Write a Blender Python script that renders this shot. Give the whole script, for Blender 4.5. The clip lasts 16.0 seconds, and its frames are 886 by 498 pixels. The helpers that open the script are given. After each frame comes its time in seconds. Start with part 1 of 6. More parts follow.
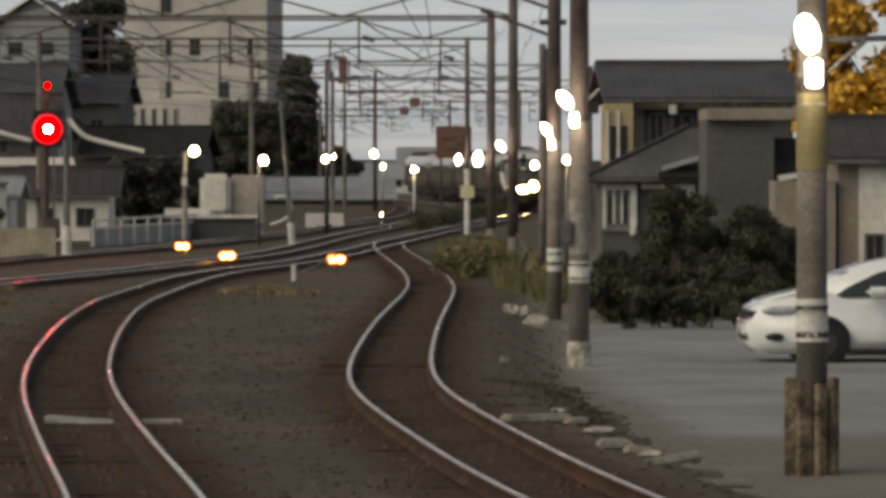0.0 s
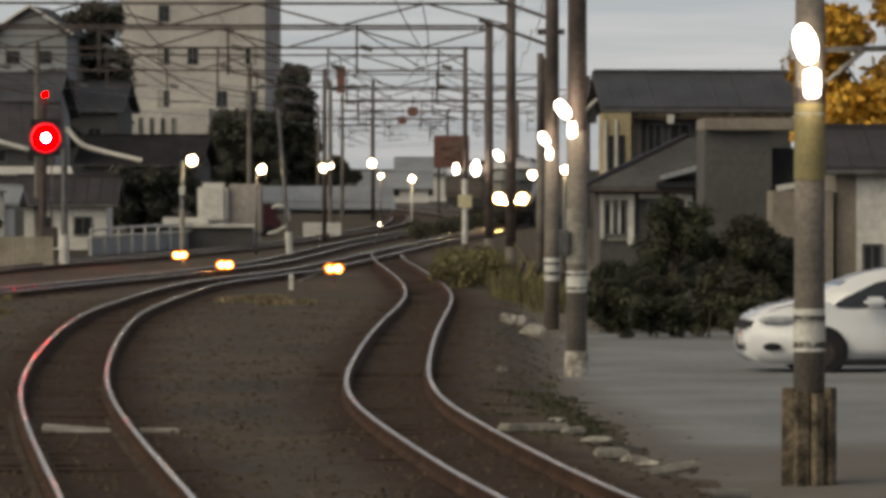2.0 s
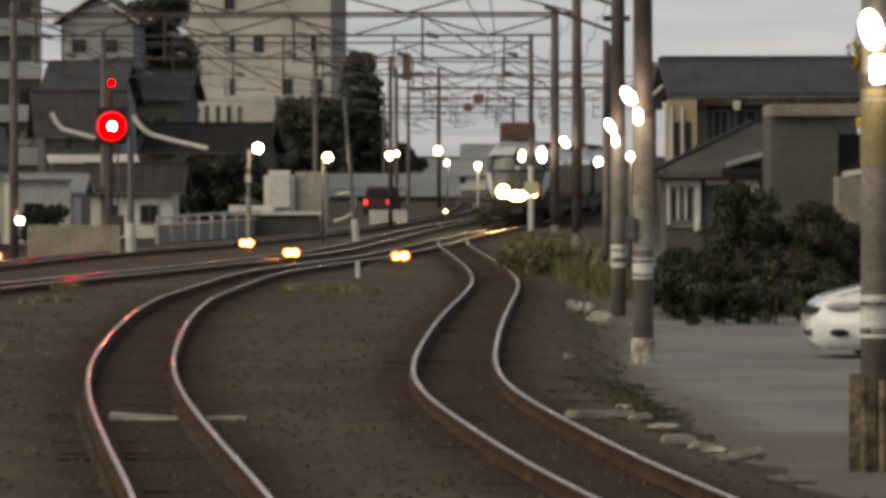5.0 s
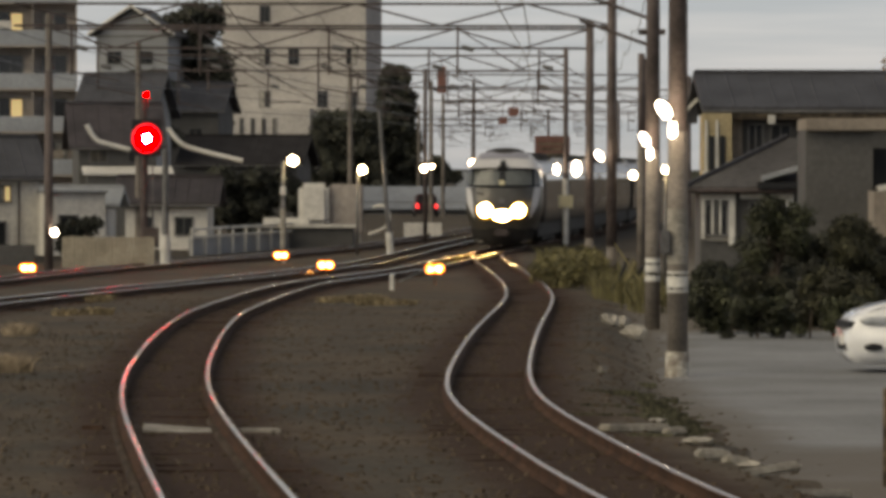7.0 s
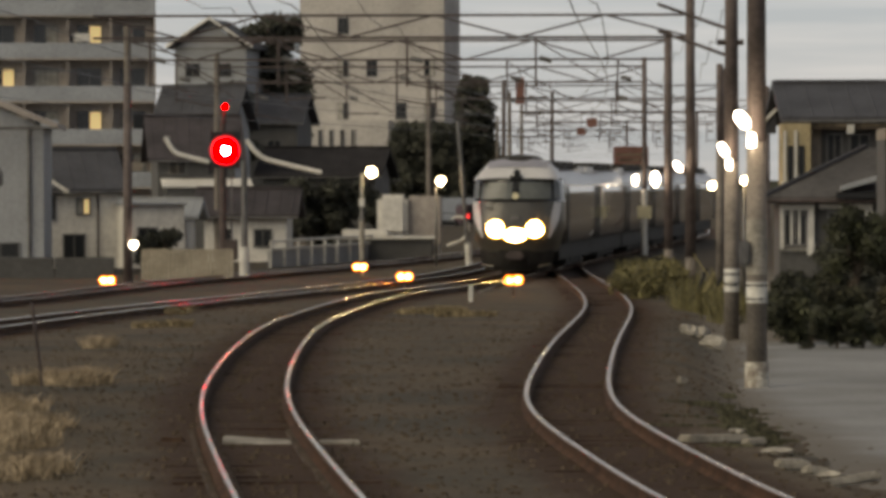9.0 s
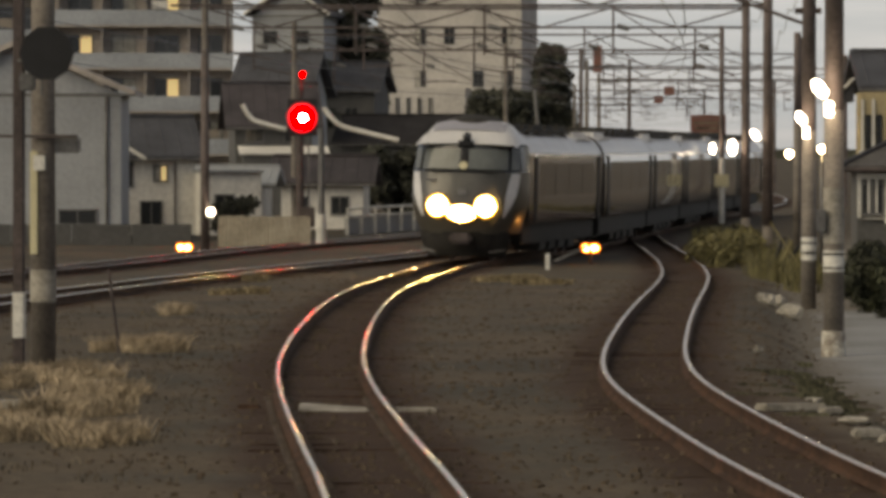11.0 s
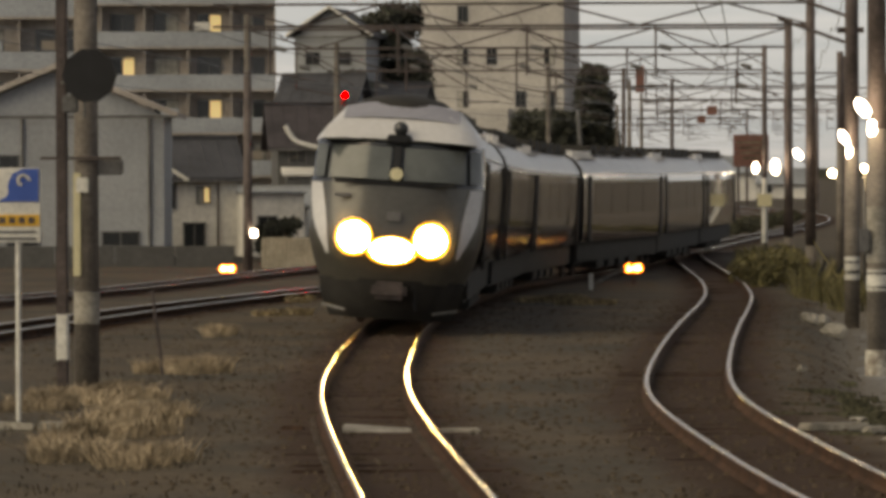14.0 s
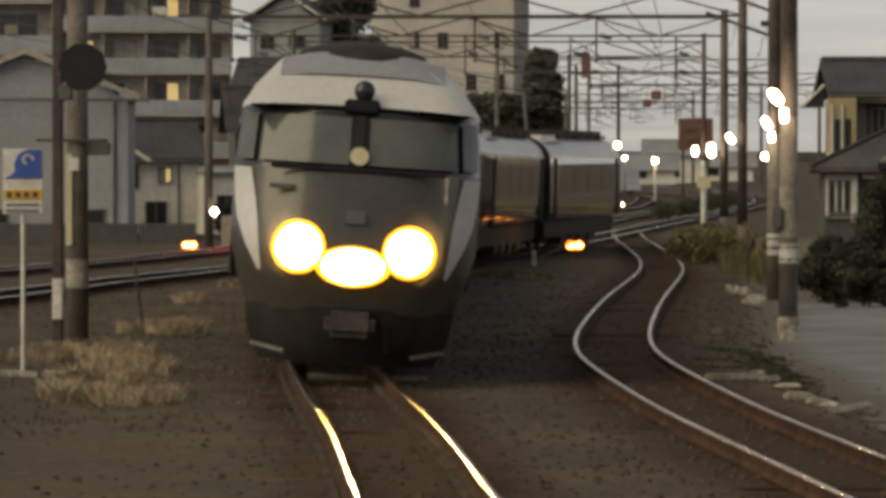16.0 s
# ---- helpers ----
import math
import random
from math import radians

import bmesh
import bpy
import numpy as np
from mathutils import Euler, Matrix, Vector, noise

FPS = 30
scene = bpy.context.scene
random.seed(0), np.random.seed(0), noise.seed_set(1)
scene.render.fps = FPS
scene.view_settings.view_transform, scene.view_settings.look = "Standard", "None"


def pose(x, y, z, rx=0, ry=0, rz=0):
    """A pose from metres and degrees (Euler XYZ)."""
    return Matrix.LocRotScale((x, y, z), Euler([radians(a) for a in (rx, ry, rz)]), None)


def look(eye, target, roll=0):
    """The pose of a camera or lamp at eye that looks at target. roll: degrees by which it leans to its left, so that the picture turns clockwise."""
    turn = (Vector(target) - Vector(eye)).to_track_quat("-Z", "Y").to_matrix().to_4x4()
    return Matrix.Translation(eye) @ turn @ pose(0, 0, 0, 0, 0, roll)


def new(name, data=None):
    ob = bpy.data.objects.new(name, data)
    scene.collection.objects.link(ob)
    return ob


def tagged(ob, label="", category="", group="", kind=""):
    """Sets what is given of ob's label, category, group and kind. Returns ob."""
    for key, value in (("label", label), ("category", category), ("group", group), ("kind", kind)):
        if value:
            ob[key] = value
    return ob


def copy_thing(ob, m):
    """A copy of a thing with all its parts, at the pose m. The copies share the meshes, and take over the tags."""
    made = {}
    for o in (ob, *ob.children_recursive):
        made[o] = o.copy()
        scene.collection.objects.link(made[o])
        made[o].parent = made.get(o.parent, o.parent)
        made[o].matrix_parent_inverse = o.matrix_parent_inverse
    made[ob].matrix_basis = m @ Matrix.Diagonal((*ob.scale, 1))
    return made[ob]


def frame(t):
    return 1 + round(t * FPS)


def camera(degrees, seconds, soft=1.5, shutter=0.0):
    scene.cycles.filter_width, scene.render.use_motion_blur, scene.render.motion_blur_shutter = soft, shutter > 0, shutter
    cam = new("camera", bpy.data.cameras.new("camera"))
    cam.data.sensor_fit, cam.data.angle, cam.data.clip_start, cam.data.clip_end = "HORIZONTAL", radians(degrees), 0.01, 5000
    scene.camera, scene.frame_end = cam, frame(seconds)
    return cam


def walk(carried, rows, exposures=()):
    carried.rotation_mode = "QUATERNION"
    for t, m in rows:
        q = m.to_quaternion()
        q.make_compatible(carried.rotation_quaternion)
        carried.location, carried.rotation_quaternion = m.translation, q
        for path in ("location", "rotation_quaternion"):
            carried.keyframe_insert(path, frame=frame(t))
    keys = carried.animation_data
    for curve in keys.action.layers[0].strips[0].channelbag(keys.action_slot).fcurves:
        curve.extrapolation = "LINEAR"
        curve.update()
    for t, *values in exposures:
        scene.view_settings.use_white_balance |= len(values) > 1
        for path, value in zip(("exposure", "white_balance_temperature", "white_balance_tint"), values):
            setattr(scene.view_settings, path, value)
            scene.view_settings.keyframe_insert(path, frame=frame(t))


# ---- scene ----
cam = camera(9.436, 16.0, soft=4.0)
EYE = 2.65
# seconds, turn to the left, tilt, lean (degrees), metres the camera moves back
PATH = [
    (0.0, 0, -0.9409, 0, 0), (0.5, -0.0008, -0.9127, 0.0194, 0), (1.0, 0.0727, -0.8847, 0.0683, 0),
    (1.5, 0.0713, -0.811, 0.0582, 0), (2.0, -0.0254, -0.8402, 0.0952, 0), (2.5, 0.0819, -0.8937, 0.038, 0),
    (3.0, 0.3577, -0.8894, -0.025, 0), (3.5, 0.5784, -0.8947, -0.0417, 0), (4.0, 0.6659, -0.9347, -0.0544, 0),
    (4.2, 0.6384, -0.9792, -0.08, 0), (6.5, 0.9375, -0.9412, 0.0116, 0), (7.0, 1.0496, -0.8391, 0.1, 0),
    (7.5, 1.269, -0.9328, 0.0183, 0), (8.0, 1.5504, -0.7567, -0.0243, 0), (8.2, 1.6419, -0.705, -0.02, 0),
    (10.3, 2.3554, -0.833, -0.1, 0), (10.5, 2.4927, -0.8764, -0.0103, 0), (11.0, 2.7118, -1.0618, 0.0461, 0),
    (11.5, 2.8944, -0.9853, -0.0494, 0), (12.0, 2.8824, -0.6982, -0.0269, 0), (12.5, 2.925, -0.7422, -0.0833, 0),
    (13.0, 3.0364, -0.9715, -0.1517, 0), (13.5, 3.1286, -0.9431, -0.246, 0), (14.0, 3.1718, -0.8418, -0.1674, 0),
    (14.5, 3.1198, -0.9614, -0.0314, 0), (15.0, 3.007, -1.1469, -0.0357, 0), (15.5, 2.8992, -1.1406, -0.014, 2.63),
    (16.0, 2.65, -1.0334, 0.0488, 8.6)]


def carry(t, yaw, tilt, lean, back):
    a = radians(3.07)
    return t, pose(math.sin(a) * back, -math.cos(a) * back, EYE, 90 + tilt, 0, yaw) @ pose(0, 0, 0, 0, 0, lean)


walk(cam, [carry(*row) for row in PATH], exposures=[(0, 0.16, 9000, 12), (8, 0.23, 9400, 13), (13, 0.3, 10100, 13), (15, 0.28, 10400, 13), (16, 0.18, 10400, 12)])

# ---- light: a dull evening sky ----
world = bpy.data.worlds.new("evening_sky")
scene.world = world
world.use_nodes = True
wn, wl = world.node_tree.nodes, world.node_tree.links
sky = wn.new("ShaderNodeTexSky")
sky.sky_type, sky.sun_disc = "NISHITA", False
sky.sun_elevation, sky.sun_rotation = radians(36), radians(236)
sky.air_density, sky.dust_density, sky.ozone_density = 1.0, 0.4, 1.0
pale = wn.new("ShaderNodeHueSaturation")
pale.inputs["Saturation"].default_value = 0.2
wl.new(sky.outputs[0], pale.inputs["Color"])
tint = wn.new("ShaderNodeMix")
tint.data_type, tint.blend_type = "RGBA", "MULTIPLY"
tint.inputs["Factor"].default_value = 1.0
tint.inputs["B"].default_value = (0.83, 1.0, 1.34, 1)
wl.new(pale.outputs[0], tint.inputs["A"])
# thin streaked cloud over the whole sky
cloud_co, cloud_map, cloud, cloud_ramp, cloud_mix = (wn.new("ShaderNode" + k) for k in ("TexCoord", "Mapping", "TexNoise", "ValToRGB", "Mix"))
cloud_map.inputs["Scale"].default_value = (5, 5, 90)
cloud.inputs["Scale"].default_value, cloud.inputs["Detail"].default_value = 2.2, 6
cloud_ramp.color_ramp.elements[0].position, cloud_ramp.color_ramp.elements[1].position = 0.35, 0.65
cloud_ramp.color_ramp.elements[0].color, cloud_ramp.color_ramp.elements[1].color = (0.8, 0.85, 0.88, 1), (1.06, 1.05, 1.04, 1)
cloud_mix.data_type, cloud_mix.blend_type = "RGBA", "MULTIPLY"
cloud_mix.inputs["Factor"].default_value = 1.0
wl.new(cloud_co.outputs["Generated"], cloud_map.inputs["Vector"])
wl.new(cloud_map.outputs[0], cloud.inputs["Vector"])
wl.new(cloud.outputs["Fac"], cloud_ramp.inputs["Fac"])
wl.new(tint.outputs["Result"], cloud_mix.inputs["A"])
wl.new(cloud_ramp.outputs["Color"], cloud_mix.inputs["B"])
wl.new(cloud_mix.outputs["Result"], wn["Background"].inputs["Color"])
wn["Background"].inputs["Strength"].default_value = 0.074
sun = new("sun", bpy.data.lights.new("sun", "SUN"))
sun.data.energy, sun.data.angle, sun.data.color = 1.6, radians(60), (0.96, 0.97, 0.86)
sun.matrix_world = look((-66, -46, 59), (0, 0, 0))

# ---- materials ----


def material(name, base, rough=0.7, metal=0.0, vary=0.25, scale=3.0, grain=40.0, bump=0.15, second=None, islands=0.0, coat=0.0, spec=0.5):
    """A surface with broad stains, fine grain and relief; second: the colour of the stains."""
    m = bpy.data.materials.new(name)
    m.use_nodes = True
    n, l = m.node_tree.nodes, m.node_tree.links
    b = n["Principled BSDF"]
    co = n.new("ShaderNodeTexCoord")
    big, small = n.new("ShaderNodeTexNoise"), n.new("ShaderNodeTexNoise")
    big.inputs["Scale"].default_value, big.inputs["Detail"].default_value = scale, 5
    small.inputs["Scale"].default_value, small.inputs["Detail"].default_value = grain, 3
    for x in (big, small):
        l.new(co.outputs["Object"], x.inputs["Vector"])
    ramp = n.new("ShaderNodeValToRGB")
    other = second or tuple(c * (1 - vary * 1.6) for c in base)
    ramp.color_ramp.elements[0].position, ramp.color_ramp.elements[1].position = 0.36, 0.62
    ramp.color_ramp.elements[0].color, ramp.color_ramp.elements[1].color = (*other, 1), (*base, 1)
    l.new(big.outputs["Fac"], ramp.inputs["Fac"])
    mix = n.new("ShaderNodeMix")
    mix.data_type, mix.blend_type = "RGBA", "MULTIPLY"
    mix.inputs["Factor"].default_value = min(1.0, vary * 2.2)
    g = n.new("ShaderNodeValToRGB")
    g.color_ramp.elements[0].position, g.color_ramp.elements[1].position = 0.3, 0.7
    g.color_ramp.elements[0].color, g.color_ramp.elements[1].color = (0.45, 0.45, 0.45, 1), (1.25, 1.25, 1.25, 1)
    l.new(small.outputs["Fac"], g.inputs["Fac"])
    l.new(ramp.outputs["Color"], mix.inputs["A"])
    l.new(g.outputs["Color"], mix.inputs["B"])
    out = mix.outputs["Result"]
    if islands:
        geo, info = n.new("ShaderNodeNewGeometry"), n.new("ShaderNodeMapRange")
        info.inputs["To Min"].default_value, info.inputs["To Max"].default_value = 1 - islands, 1 + islands
        l.new(geo.outputs["Random Per Island"], info.inputs["Value"])
        hs = n.new("ShaderNodeHueSaturation")
        l.new(info.outputs[0], hs.inputs["Value"])
        l.new(out, hs.inputs["Color"])
        out = hs.outputs[0]
    l.new(out, b.inputs["Base Color"])
    b.inputs["Roughness"].default_value, b.inputs["Metallic"].default_value = rough, metal
    b.inputs["Coat Weight"].default_value = coat
    b.inputs["Specular IOR Level"].default_value = spec
    if bump:
        bp = n.new("ShaderNodeBump")
        bp.inputs["Strength"].default_value, bp.inputs["Distance"].default_value = bump, 0.02
        l.new(small.outputs["Fac"], bp.inputs["Height"])
        l.new(bp.outputs[0], b.inputs["Normal"])
    return m


def glow(name, color, strength):
    m = bpy.data.materials.new(name)
    m.use_nodes = True
    b = m.node_tree.nodes["Principled BSDF"]
    b.inputs["Base Color"].default_value = (*color, 1)
    b.inputs["Emission Color"].default_value = (*color, 1)
    b.inputs["Emission Strength"].default_value = strength
    return m


M_EARTH = material("brown_earth_and_ballast", (0.112, 0.086, 0.062), 0.95, vary=0.3, scale=0.28, grain=9, bump=0.6, second=(0.068, 0.061, 0.05), spec=0.15)
M_BALLAST = material("rust_brown_ballast_stone", (0.1, 0.075, 0.055), 0.95, vary=0.2, scale=1.5, grain=30, bump=0.4, islands=0.15, spec=0.15)
M_ASPHALT = material("worn_grey_asphalt", (0.262, 0.266, 0.268), 0.92, vary=0.18, scale=0.3, grain=14, bump=0.3, second=(0.185, 0.187, 0.186), spec=0.35)
M_RAIL = material("polished_rail_head", (0.86, 0.69, 0.53), 0.15, 1.0, vary=0.1, scale=2, grain=14, bump=0.02)
M_RUST = material("rusty_rail_side", (0.095, 0.049, 0.03), 0.85, spec=0.2, vary=0.35, scale=3, grain=20, bump=0.3)
M_RUSTTOP = material("lightly_rusted_rail_head", (0.74, 0.54, 0.4), 0.25, 1.0, vary=0.2, scale=1.2, grain=30, bump=0.05)
M_CLIP = material("worn_rail_clip_steel", (0.13, 0.095, 0.07), 0.55, 0.5, vary=0.3, scale=4, grain=30, bump=0.1)
M_SLEEPER = material("weathered_sleeper", (0.085, 0.052, 0.036), 0.9, vary=0.35, scale=2, grain=25, bump=0.4, spec=0.15)
M_POLE = material("weathered_concrete_pole", (0.225, 0.195, 0.168), 0.85, vary=0.25, scale=1.2, grain=18, bump=0.25, second=(0.12, 0.104, 0.09))
M_POLEDARK = material("brown_stained_mast", (0.14, 0.108, 0.1), 0.75, vary=0.3, scale=1.2, grain=18, bump=0.2)
M_STEEL = material("galvanised_grey_steel", (0.2, 0.195, 0.19), 0.55, 0.6, vary=0.25, scale=2, grain=20, bump=0.1)
M_STEELDARK = material("rust_stained_steel", (0.11, 0.085, 0.08), 0.7, 0.3, vary=0.3, scale=2, grain=20, bump=0.15)
M_WIRE = material("dull_wire", (0.1, 0.095, 0.09), 0.6, 0.5, vary=0.1, bump=0)
M_WHITE = material("faded_white_paint", (0.72, 0.7, 0.64), 0.6, vary=0.15, scale=2.5, grain=20, bump=0.1)
M_CHIPPED = material("chipped_white_paint", (0.62, 0.59, 0.52), 0.8, vary=0.3, scale=5, grain=25, bump=0.4, second=(0.24, 0.2, 0.165))
M_BLACK = material("black_paint", (0.014, 0.015, 0.018), 0.85, vary=0.2, bump=0.05)
M_YELLOW = material("faded_yellow_wrap", (0.33, 0.275, 0.13), 0.7, vary=0.2, scale=2, grain=20, bump=0.1)
M_TIMBER = material("rough_grey_brown_timber", (0.25, 0.195, 0.135), 0.9, vary=0.5, scale=4, grain=25, bump=0.6)
M_CARWHITE = material("white_car_paint", (0.82, 0.83, 0.84), 0.22, vary=0.03, bump=0, coat=0.6)
M_CARLENS = material("clear_lamp_glass", (0.62, 0.64, 0.65), 0.15, vary=0.2, scale=6, bump=0, coat=0.5)
M_CARRED = material("dark_red_car_paint", (0.08, 0.016, 0.022), 0.3, vary=0.05, bump=0, coat=0.5)
# glass base paled to stand for sky mirrored in the screens
M_SCREEN = material("sky_paled_windscreen", (0.12, 0.13, 0.125), 0.14, vary=0.1, bump=0)
M_GLASS = material("dark_window_glass", (0.034, 0.037, 0.04), 0.08, vary=0.1, bump=0)
M_TYRE = material("black_rubber", (0.02, 0.02, 0.02), 0.85, vary=0.2, bump=0.1)
M_CHROME = material("bright_metal", (0.7, 0.7, 0.7), 0.2, 1.0, vary=0.05, bump=0)
# side colour browned further to imitate the headlights' warm haze
M_TRAINBODY = material("dark_metallic_train_side", (0.27, 0.195, 0.14), 0.2, 0.3, vary=0.2, scale=0.7, grain=10, bump=0.006, coat=1.0)
# panes coloured brown for the same lamp haze
M_TRAINGLASS = material("haze_browned_train_glass", (0.115, 0.085, 0.062), 0.1, vary=0.1, bump=0, coat=0.5)
# front's base raised warm to stand for headlight glow on the face
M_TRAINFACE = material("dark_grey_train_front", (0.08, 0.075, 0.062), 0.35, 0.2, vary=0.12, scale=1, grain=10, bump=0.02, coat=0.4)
M_SCREENBAND = material("black_glazed_band", (0.022, 0.024, 0.025), 0.25, vary=0.1, bump=0, coat=0.5)
M_TRAINROOF = material("silver_white_train_roof", (0.6, 0.59, 0.585), 0.32, 0.0, vary=0.08, scale=1, grain=12, bump=0.05)
M_TRAINPANEL = material("lavender_grey_roof_panel", (0.3, 0.3, 0.34), 0.5, 0.0, vary=0.1, scale=1, grain=12, bump=0.05)
# dark base lifted to imitate veiling haze and glare
M_TRAINDARK = material("sooty_underframe", (0.03, 0.027, 0.023), 0.8, vary=0.3, bump=0.2)
M_ROOFTILE = material("dark_grey_roof_tile", (0.066, 0.067, 0.076), 0.7, vary=0.2, scale=0.8, grain=8, bump=0.2)
M_ROOFWING = material("weathered_grey_brown_roof", (0.09, 0.084, 0.082), 0.75, vary=0.25, scale=0.7, grain=8, bump=0.25)
M_ROOFBLACK = material("sooty_dark_roof", (0.036, 0.033, 0.034), 0.9, vary=0.25, scale=0.8, grain=8, bump=0.2, spec=0.25)
M_CURTAIN = material("pale_curtain_behind_glass", (0.42, 0.4, 0.35), 0.5, vary=0.25, scale=2, grain=12, bump=0.02)
M_ROOFRED = material("red_brown_roof", (0.058, 0.048, 0.052), 0.8, vary=0.25, scale=0.8, grain=8, bump=0.2)
M_WALLWHITE = material("off_white_plaster", (0.76, 0.73, 0.67), 0.85, vary=0.15, scale=0.4, grain=6, bump=0.1)
M_WALLGREY = material("blue_grey_cladding", (0.34, 0.355, 0.365), 0.75, vary=0.12, scale=0.4, grain=6, bump=0.1)
M_WALLTOWER = material("cream_grey_tower_plaster", (0.5, 0.47, 0.435), 0.85, vary=0.15, scale=0.25, grain=4, bump=0.1)
M_WALLFLAT = material("grey_apartment_concrete", (0.43, 0.38, 0.34), 0.85, vary=0.18, scale=0.3, grain=4, bump=0.1)
M_BALCONY = material("pale_blue_grey_balcony", (0.37, 0.395, 0.42), 0.8, vary=0.15, scale=0.4, grain=5, bump=0.1)
# charcoal lifted likewise, with haze put into the colour
M_WALLDARK = material("dark_charcoal_cladding", (0.1, 0.098, 0.094), 0.8, vary=0.15, scale=0.6, grain=8, bump=0.1)
M_WALLBEIGE = material("beige_render", (0.29, 0.245, 0.2), 0.85, vary=0.15, scale=0.6, grain=8, bump=0.1)
M_WALLYELLOW = material("pale_yellow_boards", (0.42, 0.34, 0.2), 0.8, vary=0.2, scale=0.8, grain=10, bump=0.1)
M_FENCE = material("pale_timber_fence", (0.4, 0.35, 0.27), 0.85, vary=0.2, scale=1, grain=10, bump=0.2)
M_LEAF = material("dark_evergreen_leaf", (0.062, 0.068, 0.03), 0.7, vary=0.45, scale=1.1, grain=6, bump=0, islands=0.5)
# leaf base lifted to paint in haze over distant trees
M_LEAFDEEP = material("deep_green_conifer", (0.075, 0.078, 0.056), 0.8, vary=0.4, scale=0.5, grain=6, bump=0, islands=0.5)
M_LEAFBROWN = material("brown_olive_autumn_leaf", (0.072, 0.07, 0.034), 0.75, vary=0.4, scale=1.2, grain=6, bump=0, islands=0.5)
M_TUFT = material("yellowing_olive_grass", (0.31, 0.24, 0.14), 0.85, vary=0.4, scale=1.5, grain=8, bump=0, islands=0.5)
M_WEED = material("fresh_green_weed", (0.2, 0.175, 0.075), 0.75, vary=0.4, scale=1, grain=6, bump=0, islands=0.5)
M_MOSS = material("dull_moss_green", (0.115, 0.11, 0.068), 0.9, vary=0.4, scale=1, grain=6, bump=0, islands=0.5)
M_DRY = material("dry_straw_grass", (0.5, 0.39, 0.27), 0.85, vary=0.4, scale=1.5, grain=8, bump=0, islands=0.5)
M_LITTER = material("grey_brown_litter", (0.145, 0.118, 0.088), 0.9, vary=0.3, scale=1.5, grain=8, bump=0, islands=0.4)
M_GINKGO = material("orange_yellow_autumn_leaf", (0.8, 0.42, 0.05), 0.7, vary=0.35, scale=0.7, grain=6, bump=0, islands=0.5)
M_BARK = material("brown_bark", (0.1, 0.075, 0.055), 0.9, vary=0.3, scale=3, grain=20, bump=0.5)
M_STONE = material("pale_broken_concrete", (0.38, 0.35, 0.3), 0.9, vary=0.25, scale=3, grain=20, bump=0.4)
M_SIGNBLUE = material("blue_sign_paint", (0.03, 0.09, 0.36), 0.5, vary=0.08, bump=0)
M_SIGNYELLOW = material("yellow_sign_paint", (0.75, 0.42, 0.05), 0.5, vary=0.08, bump=0)
M_SIGNCREAM = material("cream_sign_plate", (0.62, 0.56, 0.36), 0.6, vary=0.1, bump=0)
M_SIGNRED = material("brick_red_sign", (0.2, 0.085, 0.065), 0.6, vary=0.15, bump=0)
M_SHEET = material("weathered_grey_sheet_roofing", (0.3, 0.32, 0.34), 0.7, 0.1, vary=0.15, scale=0.3, grain=4, bump=0.1)
L_WHITE = glow("cool_white_lamp", (1.0, 0.96, 0.9), 16)
L_WARM = glow("warm_white_lamp", (1.0, 0.87, 0.62), 24)
L_AMBER = glow("amber_lens_and_halo", (1.0, 0.22, 0.02), 1.8)
L_AMBERCORE = glow("amber_marker_bulb", (1.0, 0.5, 0.16), 26)
L_RED = glow("red_signal_lens", (1.0, 0.0022, 0.006), 110)
L_REDHALO = glow("dim_red_signal_halo", (1.0, 0.012, 0.03), 0.55)
L_REDCORE = glow("red_signal_core", (1.0, 0.3, 0.3), 90)
L_HEAD = glow("train_headlight_lens", (1.0, 0.72, 0.34), 170)
L_HEADHALO = glow("warm_headlight_halo", (1.0, 0.48, 0.05), 2.2)
L_WINDOW = glow("lit_room_window", (1.0, 0.82, 0.45), 0.3)
L_TAIL = glow("red_tail_lamp", (1.0, 0.05, 0.06), 2.0)



